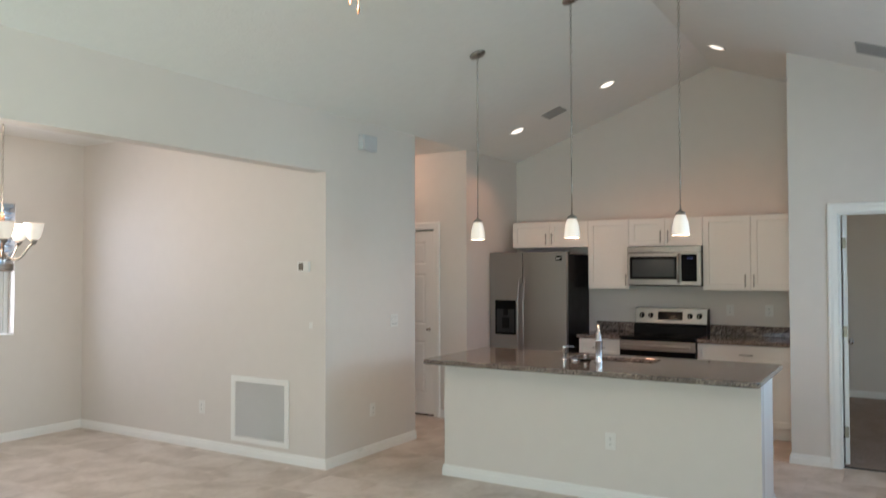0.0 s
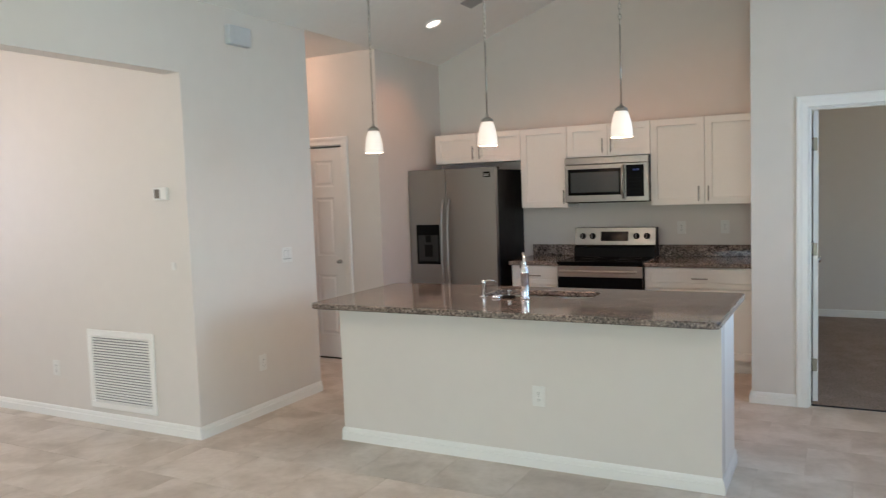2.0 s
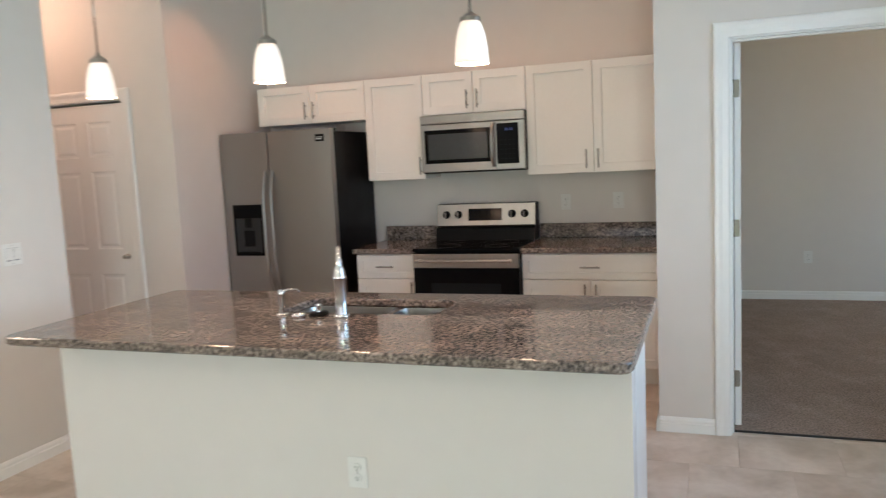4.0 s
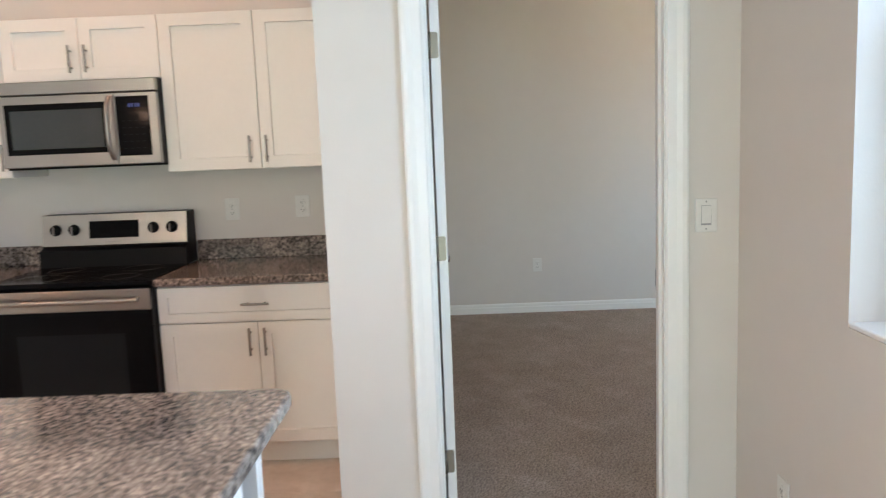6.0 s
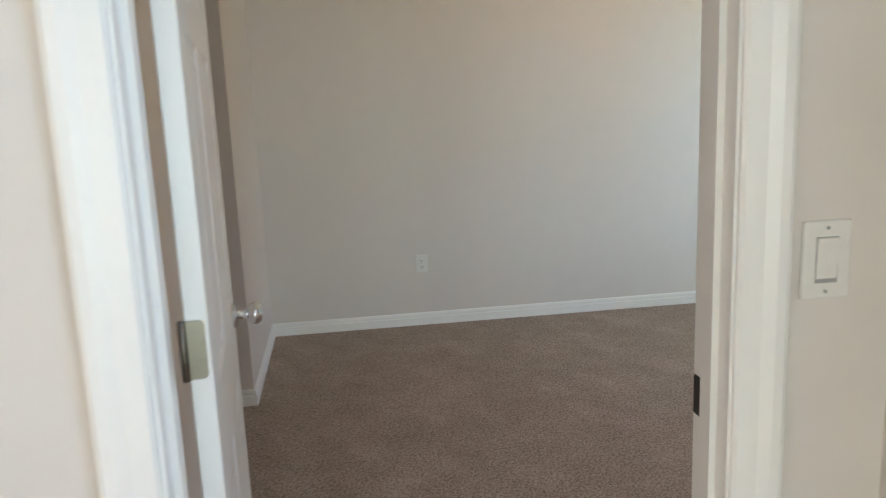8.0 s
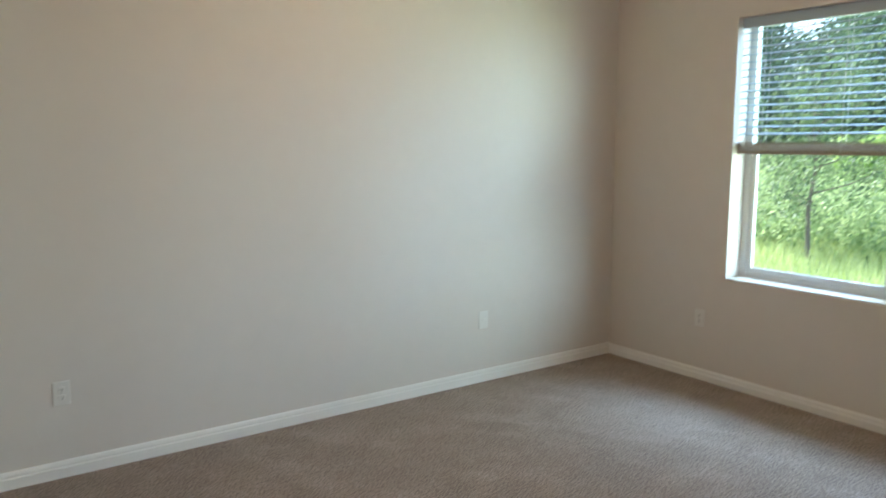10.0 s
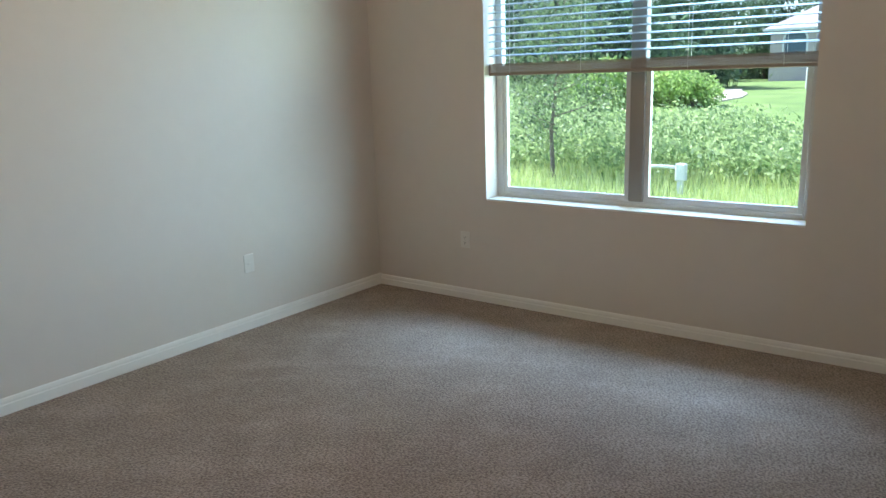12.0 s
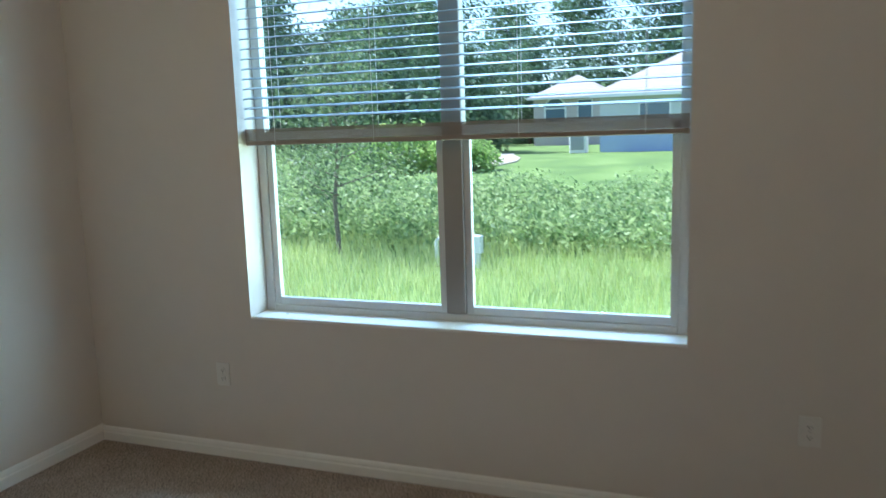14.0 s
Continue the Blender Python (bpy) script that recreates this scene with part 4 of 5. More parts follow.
# microwave
MZ0, MZ1, MY = 1.434, 1.838, 8.125
mw = thing("microwave_oven", ((R0 + R1) / 2, MY, MZ0), "stainless over-the-range microwave oven with a bowed handle", "microwave")
mh = MZ1 - MZ0
part("case", bx(-hw, hw, 0.028, YK - MY - 0.003, 0.0, mh, r=0.003), BLACKP, mw)
vt = part("vent_strip", bx(-hw, hw, -0.002, 0.028, mh - 0.062, mh - 0.002, r=0.003), STEELH, mw, "stainless top vent strip")
bm = bmesh.new()
box(bm, -hw, hw - 0.205, 0.0, 0.028, 0.002, mh - 0.066, r=0.003)
md = part("door", bm, STEELH, mw, "stainless door with a dark window")
part("window", bx(-hw + 0.028, hw - 0.235, -0.002, 0.004, 0.062, mh - 0.105, r=0.001), BLACKG, md)
part("screen", bx(-hw + 0.055, hw - 0.262, -0.0032, 0.0, 0.088, mh - 0.135), MWGLASS, md)
pts = [(hw - 0.222, -0.006 - 0.045 * (1 - (2 * i / 12 - 1) ** 4), 0.03 + (mh - 0.115) * i / 12) for i in range(13)]
auto_smooth(part("handle", tube(bmesh.new(), pts, 0.0105, 12), STEEL, md, "bowed steel handle"))
cpn = part("control_panel", bx(hw - 0.203, hw, 0.0, 0.028, 0.002, mh - 0.066, r=0.003), STEELH, mw)
part("keypad", bx(hw - 0.196, hw - 0.040, -0.002, 0.004, 0.042, mh - 0.084, r=0.001), BLACKG, cpn, "black glass keypad")
bm = bmesh.new()
for i, x in enumerate((hw - 0.135, hw - 0.122, hw - 0.104, hw - 0.091)):
    box(bm, x, x + 0.008, -0.0028, -0.0018, mh - 0.135, mh - 0.118)
part("clock", bm, BLUEDIGIT, cpn, "blue clock digits")
bm = bmesh.new()
for r_ in range(5):
    for c_ in range(4):
        box(bm, hw - 0.172 + c_ * 0.03, hw - 0.155 + c_ * 0.03, -0.0026, -0.0018, 0.075 + r_ * 0.032, 0.079 + r_ * 0.032)
tagged(part("key_marks", bm, DARKGLASS, cpn), kind="stuff")
part("underside", bx(-hw + 0.01, hw - 0.01, 0.02, YK - MY - 0.02, -0.008, 0.001), BLACKP, mw)

# ---------------------------------------------------------------- island
IX0, IX1, IY0 = -2.552, -0.235, 5.36
isl = thing("kitchen_island", ((IX0 + IX1) / 2, 5.75, 0), "beige painted island with white baseboard and a granite top", "kitchen island")
ic = (IX0 + IX1) / 2
part("knee_wall", bx(IX0 - ic, IX1 - ic, IY0 - 5.75, IY0 + 0.115 - 5.75, 0.0, 0.878), PAINT, isl, "beige painted front wall")
part("cabinet_back", bx(IX0 + 0.02 - ic, IX1 - 0.054 - ic, IY0 + 0.118 - 5.75, 6.13 - 5.75, 0.10, 0.66), CABW, isl)
part("side_panel", bx(IX1 - 0.052 - ic, IX1 - 0.001 - ic, IY0 + 0.117 - 5.75, 5.845 - 5.75, 0.0, 0.877), CABW, isl, "white cabinet end panel")
part("side_panel", bx(IX0 + 0.002 - ic, IX0 + 0.018 - ic, IY0 + 0.117 - 5.75, 6.17 - 5.75, 0.0, 0.877), CABW, isl, "white cabinet end panel")
part("back_frame", bx(IX0 + 0.02 - ic, IX1 - 0.054 - ic, 6.131 - 5.75, 6.15 - 5.75, 0.10, 0.876), CABW, isl)
part("toe_kick", bx(IX0 + 0.02 - ic, IX1 - 0.054 - ic, 6.06 - 5.75, 6.075 - 5.75, 0.0, 0.099), CABW, isl)
for i in range(4):
    a = IX0 + 0.03 - ic + i * 0.56
    cd = part("door", panel_slab(a, a + 0.555, 6.151 - 5.75, 6.17 - 5.75, 0.12, 0.868, [(a + 0.06, a + 0.495, 0.18, 0.80)], SHAKER), CABW, isl)
bm = bmesh.new()
for e0, e1, nn in (((IX0 - 0.001, IY0), (IX1 + 0.001, IY0), (0, -1)), ((IX1 + 0.001, IY0 - 0.014), (IX1 + 0.001, 5.845), (1, 0)), ((IX0 - 0.001, IY0 - 0.014), (IX0 - 0.001, 6.12), (-1, 0))):
    ends = [[bm.verts.new((px - ic + nn[0] * d, py - 5.75 + nn[1] * d, h)) for d, h in BASE_PROF] for px, py in (e0, e1)]
    k = len(BASE_PROF)
    for i in range(k):
        bm.faces.new((ends[0][i], ends[1][i], ends[1][(i + 1) % k], ends[0][(i + 1) % k]))
    bm.faces.new(ends[0])
    bm.faces.new(ends[1][::-1])
bmesh.ops.recalc_face_normals(bm, faces=bm.faces[:])
part("island_baseboard", bm, TRIM, isl, "white moulded baseboard")

SX0, SX1, SXM, SY0, SY1 = -1.735, -1.035, -1.300, 5.755, 6.055
itop = thing("island_countertop", (0, 0, 0.878), "polished speckled grey-brown granite island top with rounded corners", "countertop", "kitchen counters")
part("slab", slab_with_holes(outline(-2.645, -0.212, 5.165, 6.222, 0.045, 7), [outline(SX0, SX1, SY0, SY1, 0.06, 5, True)], 0.0, 0.036, 0.007), GRANITE, itop)
sink = thing("sink", ((SX0 + SX1) / 2, (SY0 + SY1) / 2, 0.69), "double-bowl undermount stainless steel sink", "sink")
sx, sy = (SX0 + SX1) / 2, (SY0 + SY1) / 2
for a, b in ((SX0 - 0.004, SXM - 0.012), (SXM + 0.012, SX1 + 0.004)):
    bm = bmesh.new()
    rings = []
    for o, z in ((-0.012, 0.187), (0.0, 0.187), (0.006, 0.15), (0.010, 0.03), (0.03, 0.006), (0.07, 0.002)):
        rings.append([bm.verts.new((p[0] - sx, p[1] - sy, z)) for p in outline(a + o, b - o, SY0 - 0.004 + o, SY1 + 0.004 - o, max(0.05 - o * 0.3, 0.02), 5)])
    for p, q in zip(rings, rings[1:]):
        for i in range(len(p)):
            bm.faces.new((p[i], p[(i + 1) % len(p)], q[(i + 1) % len(p)], q[i]))
    bm.faces.new(rings[-1])
    bowl = auto_smooth(part("bowl", bm, STEELH, sink))
    part("drain", lathe(bmesh.new(), [(0.0, 0.004), (0.02, 0.004), (0.035, 0.007), (0.043, 0.005), (0.044, 0.002)], 24, ((a + b) / 2 - sx, 0.02, 0.001)), CHROME, bowl, smooth=True)
part("divider", bx(SXM - 0.0125 - sx, SXM + 0.0125 - sx, SY0 + 0.004 - sy, SY1 - 0.004 - sy, 0.10, 0.178, r=0.006, seg=2), STEELH, sink)

CT = 0.914
fau = thing("faucet", (-1.408, 5.690, CT), "polished chrome pull-out kitchen faucet with a lever on top", "faucet")
part("base_ring", lathe(bmesh.new(), [(0.0, 0), (0.032, 0), (0.033, 0.004), (0.028, 0.010), (0.0, 0.011)], 28), CHROME, fau, smooth=True)
auto_smooth(part("column", lathe(bmesh.new(), [(0.026, 0.010), (0.025, 0.04), (0.0245, 0.150), (0.027, 0.154), (0.027, 0.162), (0.023, 0.168), (0.021, 0.19), (0.014, 0.205), (0.0, 0.209)], 32), CHROME, fau))
spd = Vector((-0.45, 0.89, 0)).normalized()
pts = [Vector((0, 0, 0.165)) + spd * d + Vector((0, 0, h)) for d, h in ((0.0, -0.01), (0.05, 0.018), (0.10, 0.034), (0.15, 0.038), (0.19, 0.026), (0.215, 0.006))]
auto_smooth(part("spout", tube(bmesh.new(), pts, 0.016, 16, 0.014), CHROME, fau), 50)
pts = [spd * d + Vector((0, 0, h)) for d, h in ((0.0, 0.200), (0.004, 0.226), (0.018, 0.250), (0.040, 0.266), (0.058, 0.270))]
auto_smooth(part("lever", tube(bmesh.new(), pts, 0.012, 12, 0.009), CHROME, fau), 50)
soap = thing("soap_dispenser", (-1.683, 5.690, CT), "chrome soap dispenser set into the island top", "soap dispenser")
part("base_ring", lathe(bmesh.new(), [(0.0, 0), (0.025, 0), (0.026, 0.004), (0.02, 0.008), (0.0, 0.009)], 24), CHROME, soap, smooth=True)
part("pump", lathe(bmesh.new(), [(0.0125, 0.008), (0.0115, 0.075), (0.014, 0.080), (0.014, 0.100), (0.010, 0.106), (0.0, 0.107)], 24), CHROME, soap, smooth=True)
auto_smooth(part("nozzle", tube(bmesh.new(), [(0, 0, 0.092), (0.02, 0.02, 0.102), (0.045, 0.045, 0.098), (0.055, 0.055, 0.088)], 0.007, 10, 0.005), CHROME, soap), 50)
cap = thing("air_gap_cap", (-1.588, 5.660, CT), "low chrome cap on the island top beside the sink", "cap")
part("cap", lathe(bmesh.new(), [(0.0, 0), (0.027, 0), (0.028, 0.010), (0.022, 0.016), (0.0, 0.018)], 24), CHROME, cap, smooth=True)
stp = thing("drain_stopper", (-1.520, 5.705, CT), "black rubber drain stopper lying on the island top", "stopper")
part("disc", lathe(bmesh.new(), [(0.0, 0), (0.040, 0), (0.043, 0.006), (0.034, 0.014), (0.0, 0.016)], 28), BLACKP, stp, smooth=True)
part("stem", lathe(bmesh.new(), [(0.012, 0.015), (0.010, 0.032), (0.014, 0.040), (0.012, 0.046), (0.0, 0.047)], 16), CHROME, stp, smooth=True)

# ---------------------------------------------------------------- lamps


def chain(bm, x, y, z0, z1, link=0.034, r=0.0022, w=0.0075):
    n = max(1, int((z1 - z0) / (link * 0.78)))
    step = (z1 - z0) / n
    for i in range(n):
        zc_ = z0 + (i + 0.5) * step
        pts = []
        for k in range(13):
            a = 2 * math.pi * k / 12
            u, v = w * math.cos(a), link / 2 * math.sin(a)
            pts.append((x + (u if i % 2 else 0), y + (0 if i % 2 else u), zc_ + v))
        tube(bm, pts, r, 5)
    return bm


SHADE_PROF = [(r_ * 0.90, 0.150 - (0.150 - z_) * 0.93) for r_, z_ in [(0.031, 0.150), (0.036, 0.147), (0.046, 0.125), (0.053, 0.100), (0.060, 0.060), (0.0635, 0.015), (0.064, 0.0), (0.060, 0.0), (0.0595, 0.015), (0.056, 0.060), (0.049, 0.100), (0.042, 0.125), (0.028, 0.147)]]


def pendant(x, y, zb, label):
    top = zc(x)
    p = thing("pendant_lamp", (x, y, zb), label, "pendant lamp", "pendants over the island")
    slope = math.atan2(ZR - ZL, RIDGE - XL) * (-1 if x < RIDGE else 1)
    part("shade", lathe(bmesh.new(), SHADE_PROF, 32), SHADE, p, "lit white frosted glass shade", smooth=True)
    auto_smooth(part("cap", lathe(bmesh.new(), [(0.036, 0.148), (0.034, 0.162), (0.020, 0.172), (0.008, 0.180), (0.006, 0.192), (0.0, 0.193)], 24), NICKEL, p))
    part("bulb", lathe(bmesh.new(), [(0.0, 0.045), (0.014, 0.050), (0.019, 0.065), (0.016, 0.09), (0.012, 0.14)], 16), CANLENS, p, smooth=True)
    part("rod", tube(bmesh.new(), [(0, 0, 0.190), (0, 0, 0.60)], 0.0045, 10), NICKEL, p, smooth=True)
    part("chain", chain(bmesh.new(), 0, 0, 0.60, top - zb - 0.03), NICKEL, p)
    part("cord", tube(bmesh.new(), [(0.004 * math.sin(i), 0.004 * math.cos(i * 1.3), 0.60 + (top - zb - 0.63) * i / 12) for i in range(13)], 0.0016, 6), CORD, p)
    part("canopy", lathe(bmesh.new(), [(0.0, -0.034), (0.012, -0.032), (0.03, -0.024), (0.062, -0.012), (0.066, 0.0), (0.0, 0.0)], 28, (0, 0, top - zb - 0.002), Matrix.Rotation(slope, 4, "Y")), NICKEL, p, smooth=True)
    point_lamp("pendant_bulb", (x, y, zb + 0.02), PEND_W, 0.05)
    return p


PEND_W = 3.0
for x in (-2.313, -1.530, -0.748):
    pendant(x, 5.475, 1.824, "brushed nickel pendant lamp with a lit frosted glass shade")


def recessed(x, y):
    z = zc(x)
    slope = math.atan2(ZR - ZL, RIDGE - XL) * (-1 if x < RIDGE else 1)
    p = thing("recessed_light", (x, y, z), "lit recessed ceiling light with a white trim ring", "ceiling light", "recessed lights over the kitchen")
    p.rotation_euler = (0, slope, 0)
    part("trim_ring", lathe(bmesh.new(), [(0.088, -0.001), (0.090, -0.006), (0.080, -0.009), (0.068, -0.006), (0.066, -0.001)], 36), TRIM, p, smooth=True)
    part("lens", lathe(bmesh.new(), [(0.0, -0.0035), (0.067, -0.0025)], 36), CANLENS, p, "glowing warm lens")
    d = bpy.data.lights.new("recessed_bulb", "SPOT")
    d.energy, d.spot_size, d.spot_blend, d.shadow_soft_size, d.color = CAN_W, radians(115), 0.7, 0.06, (1.0, 0.44, 0.20)
    o = new("recessed_bulb", d)
    o.location = (x, y, z - 0.03)


CAN_W = 9.0
for x in (-2.94, -1.953, -0.905):
    recessed(x, 7.5)


def arm_lamp_shade(parent, at, label="lit white frosted glass shade"):
    s = part("shade", lathe(bmesh.new(), [(0.026, 0.0), (0.044, 0.018), (0.060, 0.066), (0.069, 0.124), (0.0655, 0.124), (0.0565, 0.066), (0.0405, 0.02), (0.024, 0.004)], 28, at), SHADE, parent, label, smooth=True)
    part("socket_cup", lathe(bmesh.new(), [(0.0, -0.035), (0.012, -0.032), (0.024, -0.012), (0.028, 0.002), (0.0, 0.003)], 20, at), NICKEL, parent, smooth=True)
    return s


CHX, CHY, CHZ = -5.085, 3.304, 1.70
ch = thing("chandelier", (CHX, CHY, CHZ), "five-arm brushed nickel chandelier with lit frosted glass shades", "chandelier")
auto_smooth(part("column", lathe(bmesh.new(), [(0.0, -0.02), (0.012, -0.012), (0.018, 0.0), (0.013, 0.02), (0.009, 0.05), (0.009, 0.20), (0.017, 0.21), (0.021, 0.225), (0.021, 0.27), (0.015, 0.30), (0.007, 0.335), (0.0, 0.34)], 24), COPPER, ch, "warm bronze-toned centre column"))
for i in range(5):
    a = radians(72 * i + 47)
    pts = []
    for k in range(13):
        u = k / 12
        r_ = 0.21 * u
        pts.append((r_ * math.cos(a), r_ * math.sin(a), 0.05 - 0.075 * math.sin(math.pi * min(u * 1.15, 1)) + 0.05 * u ** 3))
    auto_smooth(part("arm", tube(bmesh.new(), pts, 0.0075, 10), NICKEL, ch), 60)
    arm_lamp_shade(ch, (0.21 * math.cos(a), 0.21 * math.sin(a), 0.125))
part("chain", chain(bmesh.new(), 0, 0, 0.34, ZL - CHZ - 0.03), NICKEL, ch)
part("canopy", lathe(bmesh.new(), [(0.0, -0.04), (0.02, -0.034), (0.06, -0.014), (0.064, 0.0)], 28, (0, 0, ZL - CHZ - 0.001)), NICKEL, ch, smooth=True)
point_lamp("chandelier_bulbs", (CHX, CHY, CHZ + 0.34), 15, 0.2, (1.0, 0.78, 0.54))


def ceiling_fan(x, y, ztop, drop, label, watts, spin):
    f = thing("ceiling_fan", (x, y, ztop), label, "ceiling fan", "ceiling fans")
    part("canopy", lathe(bmesh.new(), [(0.0, 0.0), (0.07, 0.0), (0.072, -0.02), (0.05, -0.055), (0.02, -0.07), (0.0, -0.07)], 28), NICKEL, f, smooth=True)
    part("downrod", tube(bmesh.new(), [(0, 0, -0.06), (0, 0, -drop)], 0.012, 12), NICKEL, f, smooth=True)
    auto_smooth(part("motor_housing", lathe(bmesh.new(), [(0.0, 0.0), (0.05, -0.005), (0.115, -0.03), (0.13, -0.07), (0.12, -0.11), (0.07, -0.135), (0.05, -0.16), (0.055, -0.2), (0.0, -0.205)], 36, (0, 0, -drop)), NICKEL, f))
    for i in range(5):
        a = 72 * i + spin
        m = Matrix.Rotation(radians(a), 4, "Z") @ Matrix.Rotation(radians(12), 4, "X")
        bm = bmesh.new()
        prism(bm, [(0.20, -0.05), (0.30, -0.062), (0.60, -0.07), (0.66, -0.05), (0.675, 0.0), (0.66, 0.05), (0.60, 0.07), (0.30, 0.062), (0.20, 0.05)], "z", -0.004, 0.004)
        bm.transform(Matrix.Translation((0, 0, -drop - 0.10)) @ m)
        b = part("blade", bm, FANWOOD, f, "dark wooden fan blade")
        bm = bmesh.new()
        prism(bm, [(0.09, -0.02), (0.24, -0.035), (0.26, 0.0), (0.24, 0.035), (0.09, 0.02)], "z", -0.010, -0.0045)
        bm.transform(Matrix.Translation((0, 0, -drop - 0.10)) @ m)
        part("blade_iron", bm, NICKEL, b)
    for i in range(3):
        a = radians(120 * i + spin + 30)
        p = Vector((0.09 * math.cos(a), 0.09 * math.sin(a), -drop - 0.215))
        tilt = Matrix.Rotation(a, 4, "Z") @ Matrix.Rotation(radians(180 - 38), 4, "Y")
        part("light_arm", tube(bmesh.new(), [(0.03 * math.cos(a), 0.03 * math.sin(a), -drop - 0.19), p], 0.010, 10), NICKEL, f, smooth=True)
        part("shade", lathe(bmesh.new(), [(0.022, 0.0), (0.045, 0.02), (0.060, 0.06), (0.066, 0.105), (0.062, 0.105), (0.056, 0.06), (0.041, 0.023), (0.0, 0.012)], 28, p, tilt), SHADE, f, "lit white frosted glass shade", smooth=True)
    for dx, ln in ((-0.018, 0.16), (0.020, 0.20)):
        bm = tube(bmesh.new(), [(dx, 0.02, -drop - 0.20), (dx * 1.05, 0.02, -drop - 0.20 - ln)], 0.0014, 6)
        lathe(bm, [(0.0, -0.035), (0.004, -0.03), (0.0055, -0.015), (0.003, 0.0), (0.0, 0.002)], 10, (dx * 1.05, 0.02, -drop - 0.20 - ln))
        part("pull_chain", bm, COPPER, f, "thin bead pull chain")
    point_lamp("fan_bulbs", (x, y, ztop - drop - 0.36), watts, 0.10, (1.0, 0.64, 0.37))
    return f


ceiling_fan(2.30, 9.17, BZ, 0.16, "brushed nickel ceiling fan with dark blades and lit glass shades", 9.5, 10)
ceiling_fan(RIDGE, 2.385, ZR, 0.78, "brushed nickel ceiling fan on a long rod under the ridge", 4.0, 40)

hl = thing("flush_ceiling_light", (-4.45, 6.8, ZL), "lit flush dome light on the hall ceiling", "ceiling light")
part("pan", lathe(bmesh.new(), [(0.0, 0.0), (0.15, 0.0), (0.152, -0.02), (0.14, -0.028), (0.0, -0.028)], 32), NICKEL, hl, smooth=True)
part("dome", lathe(bmesh.new(), [(0.138, -0.028), (0.125, -0.06), (0.085, -0.09), (0.03, -0.105), (0.0, -0.107)], 32), SHADE, hl, smooth=True)
point_lamp("hall_bulb", (-4.45, 6.8, ZL - 0.14), 4.5, 0.06, (1.0, 0.66, 0.42))

# ---------------------------------------------------------------- small fixtures


def turned(n):
    """Turns a fixture built facing -y so that it faces the given way."""
    return {"-y": 0, "+x": 90, "+y": 180, "-x": -90}[n]


def plate(name, at, face, label, category, kind="outlet"):
    p = thing(name, at, label, category, "wall plates")
    p.rotation_euler = (0, 0, radians(turned(face)))
    w, h = {"double": (0.058, 0.057), "sensor": (0.018, 0.026)}.get(kind, (0.038, 0.058))
    part("cover", bx(-w, w, -0.006, 0.0, -h, h, r=0.002), PLASTIC, p)
    if kind == "outlet":
        for z in (-0.020, 0.020):
            bm = lathe(bmesh.new(), [(0.0, 0.0095), (0.0155, 0.0095), (0.0165, 0.006)], 20, (0, 0, z), Matrix.Rotation(radians(90), 4, "X"))
            s = part("socket", bm, PLASTIC, p)
            bm = bx(-0.007, -0.0048, -0.0102, -0.0085, z - 0.003, z + 0.005)
            box(bm, 0.0048, 0.007, -0.0102, -0.0085, z - 0.003, z + 0.005)
            box(bm, -0.002, 0.002, -0.0102, -0.0085, z - 0.010, z - 0.006)
            part("slots", bm, DARK, s)
        part("screw", lathe(bmesh.new(), [(0.0, 0.0075), (0.003, 0.007), (0.003, 0.0055)], 10, (0, 0, 0), Matrix.Rotation(radians(90), 4, "X")), GREYP, p)
    elif kind in ("blank", "sensor"):
        part("jack", bx(-0.008, 0.008, -0.008, -0.005, -0.008, 0.008, r=0.001), PLASTIC, p)
    else:
        for cx_ in ((0.0,) if kind == "switch" else (-0.023, 0.023)):
            part("surround", bx(cx_ - 0.0175, cx_ + 0.0175, -0.0068, -0.0055, -0.034, 0.034), GREYP, p)
            bm = prism(bmesh.new(), [(-0.0065, -0.0325), (-0.0085, 0.0), (-0.0105, 0.0325), (-0.006, 0.0325), (-0.006, -0.0325)], "x", cx_ - 0.0162, cx_ + 0.0162)
            part("rocker", bm, PLASTIC, p)
        bm = bmesh.new()
        for z in (-0.047, 0.047):
            lathe(bm, [(0.0, 0.0075), (0.003, 0.007), (0.003, 0.0055)], 10, (0, 0, z), Matrix.Rotation(radians(90), 4, "X"))
        part("screws", bm, GREYP, p)
    return p


OUT = "white duplex outlet with a plastic cover plate"
plate("outlet", (-1.210, IY0, 0.414), "-y", OUT + " on the island", "outlet")
plate("outlet", (-1.005, YK, 1.175), "-y", OUT + " over the counter", "outlet")
plate("outlet", (-0.630, YK, 1.178), "-y", OUT + " over the counter", "outlet")
plate("outlet", (0.866, BY1, 0.422), "-y", OUT + " on the bedroom wall", "outlet")
plate("wall_plate", (3.419, BY1, 0.430), "-y", "white cable plate on the bedroom wall", "wall plate", "blank")
plate("outlet", (BX1, 10.201, 0.431), "-x", OUT + " under the bedroom window", "outlet")
plate("outlet", (BX1, 7.61, 0.428), "-x", OUT + " beside the bedroom window", "outlet")
plate("outlet", (XR, 6.74, 0.35), "-x", OUT + " near the bedroom door", "outlet")
plate("outlet", (-4.88, DY1, 0.37), "-y", OUT + " on the dining wall", "outlet")
plate("outlet", (XL, 5.62, 0.38), "+x", "white duplex outlet on the great room wall", "outlet")
plate("light_switch", (1.041, YD, 1.188), "-y", "white rocker light switch beside the bedroom door", "light switch", "switch")
plate("light_switch", (XL, 5.95, 1.14), "+x", "white double rocker switch near the hall", "light switch", "double")
plate("wall_plate", (-3.60, DY1, 1.15), "-y", "small white plate below the thermostat", "wall plate", "sensor")

